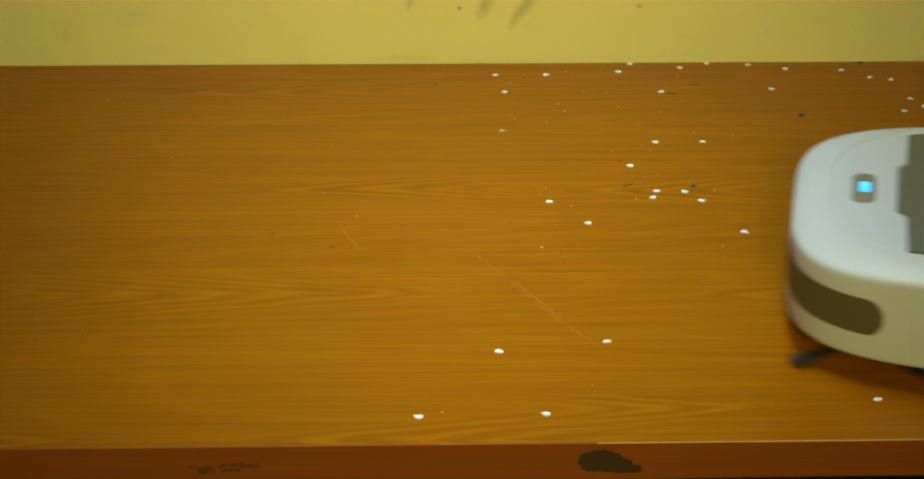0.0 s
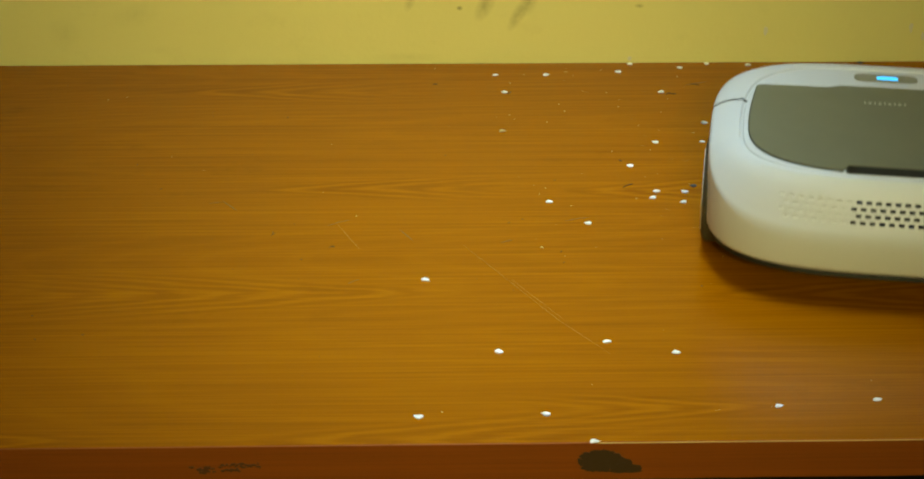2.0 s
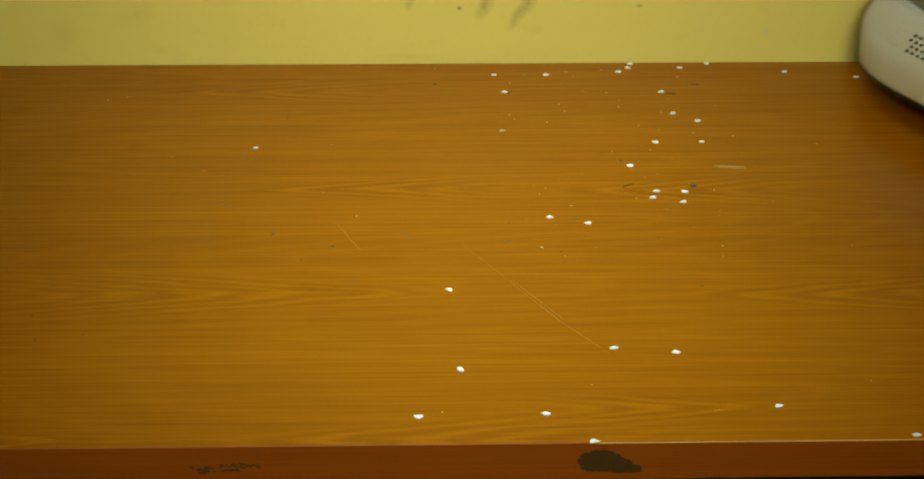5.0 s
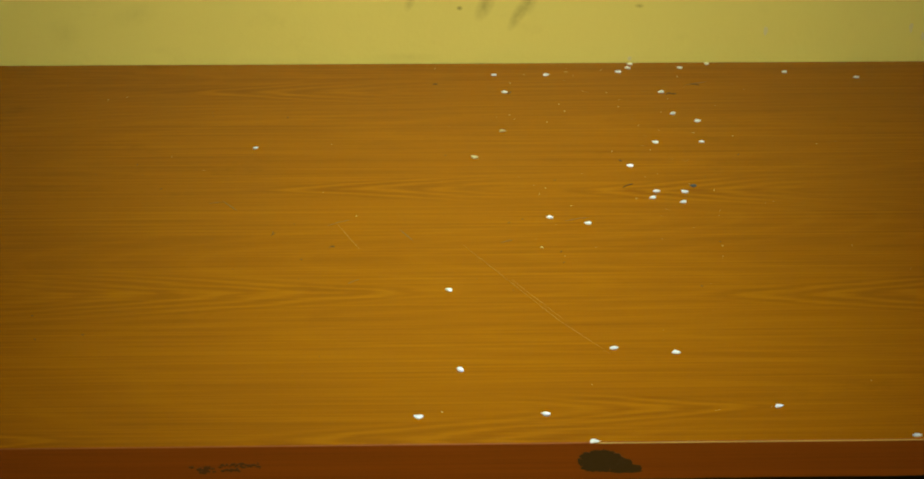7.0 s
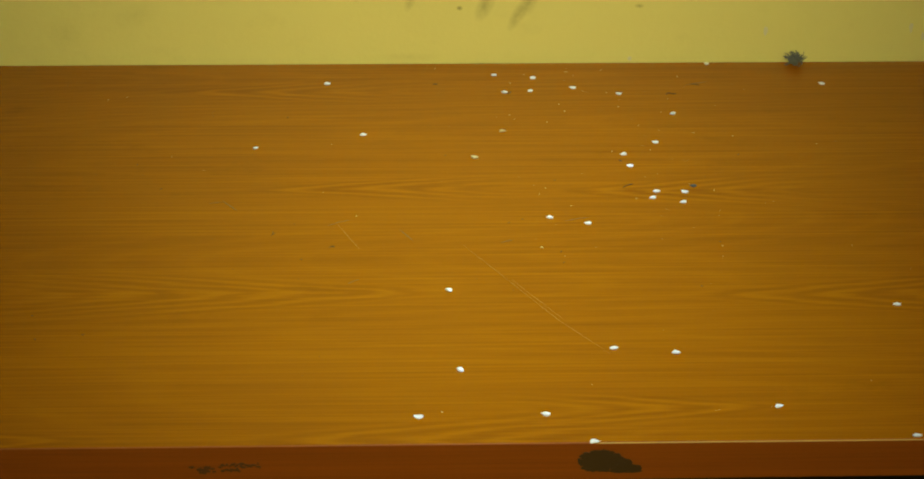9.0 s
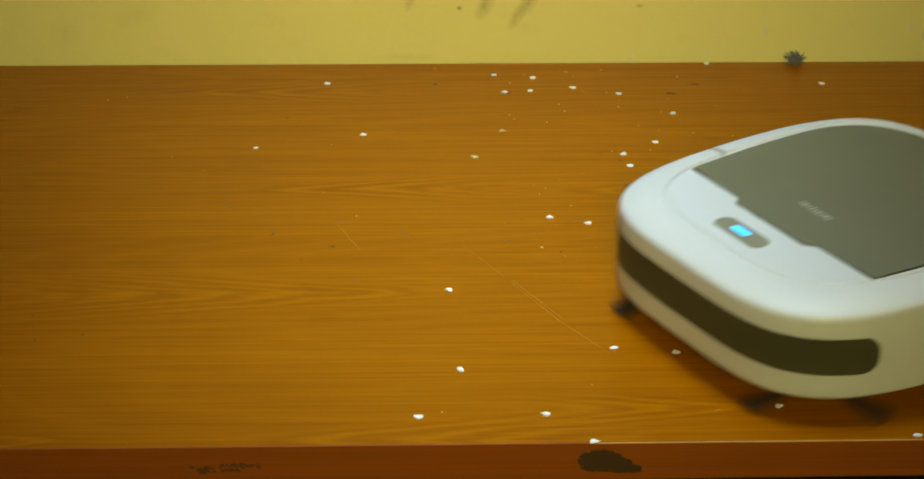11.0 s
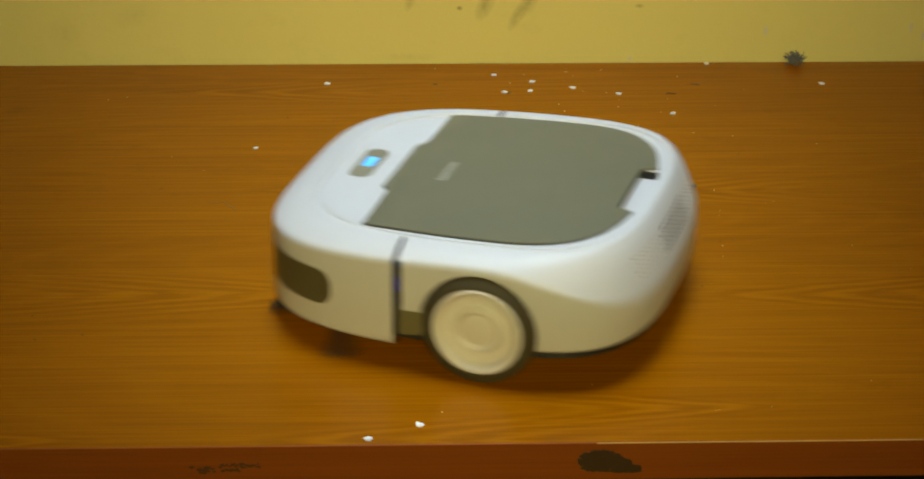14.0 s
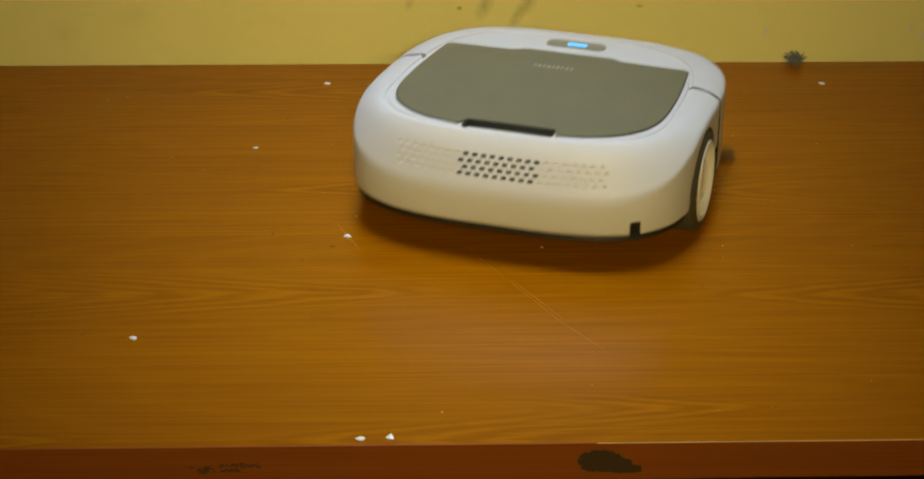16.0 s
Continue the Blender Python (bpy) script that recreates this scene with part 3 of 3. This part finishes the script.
def lint_ball():
    rng = random.Random(8)
    bm = bmesh.new()
    bmesh.ops.create_icosphere(bm, subdivisions=3, radius=0.006)
    for v in bm.verts:
        v.co *= 0.75 + 0.9 * noise.noise(v.co * 300)
        v.co = Vector((v.co.x * 1.1, v.co.y * 0.7, v.co.z + 0.006))
    for _ in range(90):
        d = Vector((rng.gauss(0, 1.2), rng.gauss(0, 0.5), abs(rng.gauss(0.1, 0.8)))).normalized()
        p = Vector((rng.uniform(-0.004, 0.004), rng.uniform(-0.002, 0.002), 0.005))
        pts = [p]
        for _ in range(4):
            d = (d + Vector((rng.gauss(0, 0.5), rng.gauss(0, 0.3), rng.gauss(0, 0.5)))).normalized()
            q = pts[-1] + d * rng.uniform(0.002, 0.0035)
            pts.append(Vector((q.x, min(q.y, 0.006), max(q.z, 0.0006))))
        tube(bm, pts, 0.00035)
    ob = part("lint", bm, LINT, smooth=False)
    return tagged(ob, "spiky tuft of blue-grey lint at the foot of the wall", "lint")


def hair_knot():
    bm = bmesh.new()
    k = 0.0006
    for pts in (((-0.002, 0.022), (-0.006, 0.014), (-0.013, 0.006), (-0.009, 0.001), (-0.004, 0.004), (-0.006, 0.009)),
                ((-0.002, 0.022), (0.001, 0.014), (0.003, 0.006), (0.006, -0.003), (0.011, -0.004), (0.015, -0.001)),
                ((0.006, -0.003), (0.002, -0.006), (-0.003, -0.006), (-0.003, -0.011), (-0.002, -0.017)),
                ((0.006, -0.003), (0.009, -0.009), (0.012, -0.012)), ((-0.013, 0.006), (-0.017, 0.008), (-0.019, 0.006)), ((-0.003, -0.011), (-0.007, -0.008))):
        tube(bm, [(x, y * 1.25, k + 0.0008 * (i % 2)) for i, (x, y) in enumerate(pts)], 0.0005)
    ob = part("hair_knot", bm, HAIR, smooth=False)
    return tagged(ob, "tangle of dark hair lying on the desk", "hair")


LINT_BALL = lint_ball()
LINT_BALL.matrix_basis = pose(0.80, 0.60, DESK_Z)
HAIR_KNOT = hair_knot()
HAIR_KNOT.matrix_basis = pose(0.0177, 0.2715, DESK_Z)


def fibre(x, y, seed, length):
    rng = random.Random(seed)
    bm = bmesh.new()
    a, p, pts = rng.uniform(-0.6, 0.2), Vector((-length / 2, 0, 0.0005)), []
    for i in range(6):
        pts.append(p.copy())
        a += rng.uniform(-1.3, 1.3)
        p += Vector((math.cos(a), math.sin(a), 0)) * length / 5
        p.z = 0.0005 + 0.0005 * (i % 2)
    tube(bm, pts, 0.00038)
    tagged(part("fibre", bm, HAIR, smooth=False), "short dark curled fibre on the desk", "fibre", "fibres on the desk").matrix_basis = pose(x, y, DESK_Z)


fibre(0.1787, 0.4737, 1, 0.012)
fibre(0.2494, 0.7084, 2, 0.014)
fibre(0.2772, 0.7380, 3, 0.010)
fibre(0.0820, 0.7190, 4, 0.012)
fibre(0.1784, 0.5339, 5, 0.005)
fibre(-0.0025, 0.7386, 6, 0.007)
fibre(-0.1586, 0.3787, 7, 0.008)
fibre(-0.1062, 0.3469, 8, 0.006)


def dust():
    """Specks too many to count, thickest where the desk has not been cleaned."""
    rng = random.Random(11)
    bm = bmesh.new()
    spots = [(rng.gauss(0.19, 0.07), rng.gauss(0.48, 0.12)) for _ in range(45)] + [(rng.gauss(0.12, 0.09), rng.uniform(0.62, 0.79)) for _ in range(35)]
    spots += [(rng.uniform(-0.5, 0.5), rng.uniform(0.03, 0.78)) for _ in range(26)]
    spots += [(0.2090, 0.4236), (0.2110, 0.4220), (0.2045, 0.0479), (0.2070, 0.0482), (-0.0143, 0.0486), (0.2251, 0.2196), (-0.0852, 0.413), (-0.2358, 0.5192), (-0.3489, 0.7022)]
    for x, y in spots:
        r = rng.choice((0.00025, 0.0003, 0.0004, 0.0006))
        res = bmesh.ops.create_icosphere(bm, subdivisions=1, radius=r)
        for v in res["verts"]:
            v.co = Vector((v.co.x * rng.uniform(0.8, 1.8) + x, v.co.y * 1.1 + y, DESK_Z + r * 0.6 + v.co.z * 0.6))
    tagged(part("dust", bm, SPECK), "scattered pale dust specks on the desk", "dust", kind="stuff")
    bm = bmesh.new()
    for x, y in [(rng.uniform(-0.45, 0.3), rng.uniform(0.1, 0.75)) for _ in range(40)] + [(0.1029, 0.3119), (-0.4344, 0.7132), (-0.0087, 0.662)]:
        r = rng.choice((0.0003, 0.0004, 0.0007))
        res = bmesh.ops.create_icosphere(bm, subdivisions=1, radius=r)
        for v in res["verts"]:
            v.co = Vector((v.co.x * 1.4 + x, v.co.y + y, DESK_Z + r * 0.6 + v.co.z * 0.6))
    tagged(part("grit", bm, HAIR), "scattered dark grit on the desk", "grit", kind="stuff")


dust()


# ---- wear on the desk and the wall ----
def ribbon(name, points, width, z, mat, parent, seed):
    rng = random.Random(seed)
    bm = bmesh.new()
    left, right = [], []
    n = 28
    for i in range(n + 1):
        f = i / n * (len(points) - 1)
        k = min(int(f), len(points) - 2)
        a, b = Vector(points[k]), Vector(points[k + 1])
        p, d = a.lerp(b, f - k), (b - a).normalized()
        s = Vector((-d.y, d.x)) * width * (0.35 + 0.65 * rng.random()) * min(1, 4 * i / n + 0.1, 4 * (1 - i / n) + 0.1) / 2
        left.append((p.x + s.x, p.y + s.y))
        right.append((p.x - s.x, p.y - s.y))
    ring = left + right[::-1]
    high, low = [bm.verts.new((x, y, z)) for x, y in ring], [bm.verts.new((x, y, z - 0.002)) for x, y in ring]
    m = len(ring)
    for i in range(n):
        bm.faces.new((high[i], high[i + 1], high[m - 2 - i], high[m - 1 - i]))
    for i in range(m):
        bm.faces.new((high[i], high[(i + 1) % m], low[(i + 1) % m], low[i]))
    return part(name, bm, mat, parent, smooth=False)


ribbon("scratch", [(0.0126, 0.3509), (0.0518, 0.2755), (0.0909, 0.2005), (0.1285, 0.1425)], 0.00042, DESK_Z + 0.0002, SCRATCH, DESK, 1)
ribbon("scratch", [(0.054, 0.2790), (0.094, 0.2040)], 0.0004, DESK_Z + 0.0002, SCRATCH, DESK, 2)
ribbon("scratch", [(-0.1044, 0.3992), (-0.0809, 0.3404)], 0.0004, DESK_Z + 0.0002, SCRATCH, DESK, 3)
for k, (x, y, dx, dy) in enumerate(((-0.1016, 0.3991, 0.010, 0.006), (-0.0386, 0.3703, 0.006, -0.012), (-0.0867, 0.278, 0.005, 0.004), (0.1225, 0.403, 0.012, 0.004),
                                    (0.0535, 0.3563, 0.006, 0.003), (-0.2056, 0.4371, 0.008, -0.012), (-0.22, 0.444, 0.006, 0.002), (0.2774, 0.7397, 0.012, 0.004))):
    ribbon("scuff", [(x - dx, y - dy), (x, y + 0.001), (x + dx, y + dy)], 0.0011, DESK_Z + 0.0002, SMUDGE, DESK, 10 + k)


def patch(bm, pts, y0, y1):
    """A slab with the outline pts [(x, z)] from y0 back to y1."""
    front, back = [bm.verts.new((x, y0, z)) for x, z in pts], [bm.verts.new((x, y1, z)) for x, z in pts]
    bm.faces.new(front)
    for i in range(len(pts)):
        k = (i + 1) % len(pts)
        bm.faces.new((front[i], front[k], back[k], back[i]))
    bm.faces.new(back[::-1])


def chip(name, x, z, w, h, seed, mat, parent, lobes=26, rough=0.3, label=""):
    """A ragged flat patch on the front edge of the desk."""
    rng = random.Random(seed)
    bm = bmesh.new()
    pts = []
    for i in range(lobes):
        a = 2 * math.pi * i / lobes
        r = 1 + rng.uniform(-rough, rough)
        pts.append((x + w * r * math.cos(a), z + h * r * math.copysign(abs(math.sin(a)) ** 0.7, math.sin(a))))
    patch(bm, pts, -0.0003 - 0.00002 * (seed % 40), 0.0015)
    return part(name, bm, mat, parent, label, smooth=False)


chip("chip", 0.1080, DESK_Z - 0.0165, 0.0166, 0.0094, 3, SCAR, DESK, 44, 0.15, "dark patch where the edge strip has torn off")
chip("chip", 0.1285, DESK_Z - 0.0235, 0.0135, 0.0042, 4, SCAR, DESK, 26, 0.12)
chip("chip", 0.1230, DESK_Z - 0.0195, 0.0100, 0.0050, 5, SCAR, DESK, 26, 0.12)
rng = random.Random(5)
for k in range(30):
    a = rng.uniform(0, 6.28)
    x, z = 0.1080 + 0.0165 * math.cos(a), DESK_Z - 0.0165 + 0.0088 * math.sin(a)
    chip("chip", x, z, rng.uniform(0.0010, 0.0030), rng.uniform(0.0007, 0.0016), 90 + k, SCAR, DESK, 12, 0.3)
rng = random.Random(21)
for k in range(66):
    # a blob, and two rows of rubbed marks beside it
    x, z = (rng.gauss(-0.200, 0.0040), rng.gauss(0.7292, 0.0016)) if k < 26 else (rng.uniform(-0.188, -0.157), rng.gauss(0.7330, 0.0009)) if k < 54 else (rng.uniform(-0.187, -0.172), rng.gauss(0.7288, 0.0006))
    chip("stain", x, z, rng.uniform(0.0007, 0.0022), rng.uniform(0.0004, 0.0012), 40 + k, GRIME, DESK, 12, 0.35)
part("worn_edge", box(0.105, 0.85, -0.0002, 0.0006, DESK_Z - 0.0011, DESK_Z - 0.0002, 0.0002, 1), ARRIS, DESK, "pale worn arris of the desk edge")


def flake(x, z, w, h, seed):
    rng = random.Random(seed)
    bm = bmesh.new()
    pts = []
    for i in range(14):
        a = 2 * math.pi * i / 14
        r = 1 + rng.uniform(-0.3, 0.3)
        pts.append((x + w * r * math.cos(a), z + h * r * math.sin(a)))
    patch(bm, pts, 0.8055, 0.808)
    part("paint_flake", bm, CHALK, bpy.data.objects["wall_north"], "whitish fleck of bare plaster", smooth=False)


for k, (x, z, w, h) in enumerate(((0.3615, 0.7855, 0.0022, 0.0050), (0.5226, 0.7882, 0.0020, 0.0055), (0.5367, 0.7777, 0.0020, 0.0050), (0.2126, 0.7535, 0.0022, 0.0026))):
    flake(x, z, w, h, k)


# ---- what moves ----
# seconds, x, y, heading in degrees
DRIVE = (
    (0.0, 0.5003, 0.2054, 167.7), (0.5, 0.397, 0.2278, 166.9), (0.7, 0.383, 0.2286, 155.2), (1.0, 0.383, 0.233, 129.1), (1.2, 0.3805, 0.2297, 110.5),
    (1.5, 0.3773, 0.2338, 85.3), (1.6, 0.3780, 0.2430, 81.6), (1.7, 0.3815, 0.2680, 80.5), (2.0, 0.3963, 0.3367, 80.3), (2.5, 0.4148, 0.4403, 79.5), (3.0, 0.4355, 0.5526, 79.4), (3.5, 0.4344, 0.5409, 80.3),
    (3.7, 0.4304, 0.5318, 66.5), (4.0, 0.4351, 0.5336, 37.0), (4.2, 0.4664, 0.5639, 37.8), (4.6, 0.535, 0.612, 36.0), (5.0, 0.600, 0.650, 28.0), (5.5, 0.660, 0.655, -5.0),
    (6.3, 0.70, 0.62, -50.0), (7.0, 0.715, 0.58, -90.0), (7.6, 0.71, 0.53, -130.0), (8.4, 0.72, 0.47, -160.0), (9.2, 0.715, 0.41, -152.0), (10.0, 0.575, 0.334, -151.7),
    (10.7, 0.43, 0.258, -151.7), (11.3, 0.3052, 0.1922, -151.7), (11.5, 0.2656, 0.1705, -152.2), (12.0, 0.2019, 0.1371, -153.9), (12.2, 0.2425, 0.1557, -153.4),
    (12.5, 0.2951, 0.1818, -154.8), (12.7, 0.2943, 0.1794, -171.9), (13.0, 0.2836, 0.1793, -196.8), (13.5, 0.1822, 0.2095, -198.1), (14.0, 0.0714, 0.2466, -199.6),
    (14.2, 0.031, 0.2596, -200.7), (14.5, 0.0277, 0.2607, -223.8), (14.7, 0.0256, 0.2629, -241.9), (15.0, 0.0254, 0.2668, -270.0), (15.2, 0.0262, 0.2707, -286.7),
    (15.5, 0.0452, 0.3275, -288.0), (15.7, 0.0589, 0.3687, -288.5), (16.0, 0.0821, 0.436, -289.3),
)


def robot_at(t):
    """Where the robot stands at t seconds, off its keys."""
    keys = ROBOT.animation_data
    curves = keys.action.layers[0].strips[0].channelbag(keys.action_slot).fcurves
    at = {(c.data_path, c.array_index): c.evaluate(frame(t)) for c in curves}
    q = [at[("rotation_quaternion", i)] for i in range(4)]
    x, y = at[("location", 0)], at[("location", 1)]
    return x, y, 2 * math.atan2(q[3], q[0])


def scatter(number, *stops):
    """Key a crumb: stops (t, x, y) on the desk, or (t0, t1) while the robot's dust bin carries it."""
    ob, turn = CRUMBS[number]
    scale, rows, spin = ob.scale.copy(), [], turn
    rng = random.Random(number)
    last = None
    for s in stops:
        if len(s) == 3:
            if last and (abs(last[0] - s[1]) > 0.003 or abs(last[1] - s[2]) > 0.003):
                spin += rng.uniform(-40, 40)
            rows.append((s[0], pose(s[1], s[2], DESK_Z, 0, 0, spin)))
            last = s[1:]
        else:
            t = s[0]
            while t < s[1] + 0.01:
                x, y, a = robot_at(t)
                ox, oy = 0.02 + 0.004 * (number % 9), 0.012 * (number % 7 - 3)
                rows.append((min(t, s[1]), pose(x + ox * math.cos(a) - oy * math.sin(a), y + ox * math.sin(a) + oy * math.cos(a), DESK_Z + 0.06, 0, 0, spin)))
                t += 0.1
            last = None
    if rows[0][0] > 0:
        rows.insert(0, (0.0, rows[0][1]))
    if rows[-1][0] < 16:
        rows.append((16.0, rows[-1][1]))
    walk(ob, rows)


def motions():
    walk(ROBOT, [(t, pose(x, y, DESK_Z, 0, 0, a)) for t, x, y, a in DRIVE])
    # wheels roll by the way each side of the robot covers, brushes spin
    turns, rolls = [0.0, 0.0], [[], []]
    ox, oy, oa = robot_at(0.0)
    for i in range(321):
        t = i * 0.05
        x, y, a = robot_at(t)
        ahead = (x - ox) * math.cos(a) + (y - oy) * math.sin(a)
        swing = (a - oa + math.pi) % (2 * math.pi) - math.pi
        for k, side in ((0, 1), (1, -1)):
            turns[k] += math.degrees((ahead - side * 0.148 * swing) / 0.0478)
            rolls[k].append((t, pose(AXLE, side * TRACK, AXLE_Z, 0, turns[k], 0)))
        ox, oy, oa = x, y, a
    for k in (0, 1):
        walk(WHEELS[k], rolls[k])
    for k, side in ((0, 1), (1, -1)):
        walk(BRUSHES[k], [(i * 0.05, pose(0.143, side * 0.100, 0.0105, 0, 0, -side * (28 * i - 30))) for i in range(321)])
    walk(LINT_BALL, [(0.0, pose(0.80, 0.60, DESK_Z)), (8.4, pose(0.60, 0.74, DESK_Z)), (8.75, pose(0.44, 0.788, DESK_Z, 0, 0, 20)), (8.9, pose(0.3946, 0.7935, DESK_Z)), (16.0, pose(0.3946, 0.7935, DESK_Z))])
    rows = [(i * 0.1, pose(*robot_at(i * 0.1)[:2], DESK_Z + 0.06)) for i in range(122)]
    rows += [(t, pose(0.0177, 0.2715, DESK_Z)) for t in (12.15, 13.1)]
    rows += [(13.3 + i * 0.1, pose(*robot_at(13.3 + i * 0.1)[:2], DESK_Z + 0.06)) for i in range(28)]
    walk(HAIR_KNOT, rows)
    scatter(9, (0, 0.0623, 0.7652), (3.6, 0.0623, 0.7652), (4, 0.0610, 0.7653))
    scatter(10, (0, 0.1174, 0.7645), (7.55, 0.1174, 0.7645), (7.8, 0.1028, 0.7561), (13.8, 0.1028, 0.7561), (14.1, 0.1005, 0.7409))
    scatter(11, (0, 0.1974, 0.7738), (7.6, 0.1974, 0.7738), (7.9, 0.1441, 0.7285))
    scatter(12, (0, 0.2124, 0.7970), (7.6, 0.2124, 0.7970), (8, 0.1308, 0.7371), (8.3, 0.1018, 0.7307), (8.8, 0.0974, 0.7208))
    scatter(13, (0, 0.2661, 0.7850), (7.7, 0.2661, 0.7850), (8, 0.2038, 0.7160), (8.2, 0.1919, 0.7111))
    scatter(14, (0, 0.3418, 0.7910), (2.6, 0.3418, 0.7910), (2.9, 3.5), (3.62, 0.2645, 0.7886), (3.75, 0.2082, 0.7841), (7.6, 0.2075, 0.7841), (8, -0.0598, 0.6238), (8.15, -0.0802, 0.6043))
    scatter(15, (0, 0.3818, 0.7800), (2.2, 0.3818, 0.7800), (5.2, 0.3790, 0.7713), (7.7, 0.3790, 0.7713), (8.3, 0.4143, 0.7365))
    scatter(16, (0, 0.4422, 0.7757), (3, 0.4422, 0.7757), (5.2, 0.4550, 0.7547), (8.1, 0.4550, 0.7547), (8.4, 0.3878, 0.2257), (10.8, 0.3878, 0.2257), (10.95, 16))
    scatter(17, (0, 0.4671, 0.7964), (2.2, 0.4671, 0.7964), (2.5, 16))
    scatter(18, (0, 0.4695, 0.7528), (2.4, 0.4695, 0.7528), (2.8, 16))
    scatter(19, (0, 0.4910, 0.7474), (2.4, 0.4910, 0.7474), (2.8, 16))
    scatter(20, (0, 0.5003, 0.6919), (1.75, 0.5003, 0.6919), (1.95, 16))
    scatter(21, (0, 0.5107, 0.6706), (1.75, 0.5107, 0.6706), (1.95, 16))
    scatter(22, (0, 0.4867, 0.6581), (1.75, 0.4867, 0.6581), (1.95, 16))
    scatter(23, (0, 0.3575, 0.7221), (2.1, 0.3575, 0.7221), (2.35, 2.7), (2.85, 0.2807, 0.6659), (3, 0.2540, 0.6567), (3.6, 0.2540, 0.6567), (3.7, 0.2423, 0.6569))
    scatter(24, (0, 0.2373, 0.7155), (7.6, 0.2373, 0.7155), (7.9, 0.1806, 0.5526))
    scatter(25, (0, 0.2639, 0.5810), (7.4, 0.2627, 0.5810), (7.8, 0.3788, 0.5206), (8, 0.5262, 0.4486))
    scatter(26, (0, 0.1847, 0.5237), (13.6, 0.1847, 0.5237), (13.8, 14), (14.15, 0.1346, 0.7037), (14.4, 0.1314, 0.7021))
    scatter(27, (0, 0.2454, 0.4412), (0.6, 0.2454, 0.4412), (1, 0.2304, 0.4388), (1.3, 0.2270, 0.4388))
    scatter(28, (0, 0.0981, 0.4396), (4.4, 0.0981, 0.4396), (5, 0.0963, 0.4056), (11.4, 0.0963, 0.4056), (11.6, 12.2), (12.35, 0.0707, 0.3780), (13.2, 0.0707, 0.3780), (13.4, 15.55), (15.7, -0.0952, 0.3683), (15.8, -0.0936, 0.3683))
    scatter(29, (0, 0.1320, 0.3934), (11.5, 0.1320, 0.3934), (11.6, 12.15), (12.3, 0.0279, 0.3020), (13.1, 0.0279, 0.3020), (13.35, 16))
    scatter(30, (0, 0.1276, 0.1610), (4.1, 0.1276, 0.1610), (4.3, 0.1325, 0.1496), (11.3, 0.1325, 0.1496), (11.5, 16))
    scatter(31, (0, 0.0356, 0.1453), (4.5, 0.0356, 0.1453), (5, 0.0021, 0.1159), (11.65, 0.0021, 0.1159), (11.85, 12.2), (12.4, 0.1019, 0.0924), (12.6, 0.1019, 0.0924), (12.8, 16))
    scatter(32, (0, -0.0327, 0.0414), (13.75, -0.0327, 0.0414), (14.05, -0.0320, 0.0278), (15.6, -0.0320, 0.0278), (15.75, -0.0427, 0.0190), (15.95, -0.0548, 0.0103))
    scatter(33, (0, 0.0687, 0.0440), (11.55, 0.0687, 0.0440), (11.75, 13.7), (13.9, -0.0612, 0.0149), (14, -0.0727, 0.0089), (14.15, -0.0787, 0.0091))
    scatter(34, (0, 0.2753, 0.3707), (0.1, 0.2903, 0.3679), (0.3, 0.8), (0.9, 0.1503, 0.0895), (1, 0.1211, 0.0365), (1.15, 0.1029, 0.0000), (11.6, 0.1029, 0.0000), (11.85, 16))
    scatter(35, (0, 0.85), (0.95, 0.2027, 0.1585), (1, 0.1917, 0.1505), (1.1, 0.1836, 0.1414), (11.3, 0.1836, 0.1414), (11.5, 16))
    scatter(36, (0, 0.5), (0.65, 0.2644, 0.0776), (0.7, 0.2570, 0.0588), (0.8, 0.2557, 0.0513), (11.25, 0.2557, 0.0513), (11.45, 16))
    scatter(37, (0, 0.3370, 0.0600), (3.7, 0.3366, 0.0581), (3.9, 0.3495, 0.0245), (4, 0.3546, 0.0090), (4.1, 0.3560, 0.0045), (12.65, 0.3576, 0.0036), (12.9, 0.4246, 0.0049))
    scatter(38, (0, 0.85), (0.95, 0.3039, 0.6544), (1, 0.2897, 0.6546), (1.15, 0.2727, 0.6297), (4.5, 0.2721, 0.6297), (5, 0.2660, 0.6345), (7.5, 0.2660, 0.6345), (8.1, -0.0910, 0.7284), (8.3, -0.1196, 0.7422))
    scatter(39, (0, 1.6), (1.8, 0.0715, 0.2930), (2, -0.0234, 0.2785), (2.2, -0.0111, 0.2657), (2.35, -0.0030, 0.2587), (13.1, -0.0030, 0.2587), (13.35, 14.5), (14.65, -0.1868, 0.2028), (14.75, -0.2357, 0.1857), (14.9, -0.2715, 0.1749))
    scatter(40, (0, 2.15), (2.35, -0.0304, 0.5589), (2.5, -0.1574, 0.5667), (2.65, -0.1872, 0.5716))
    scatter(41, (0, 0.5365, 0.4898), (4.6, 0.5365, 0.4898), (5.4, 0.0318, 0.5462))
    scatter(42, (0, 0.3767, 0.6486), (0.55, 0.3767, 0.6486), (0.8, 16))


motions()
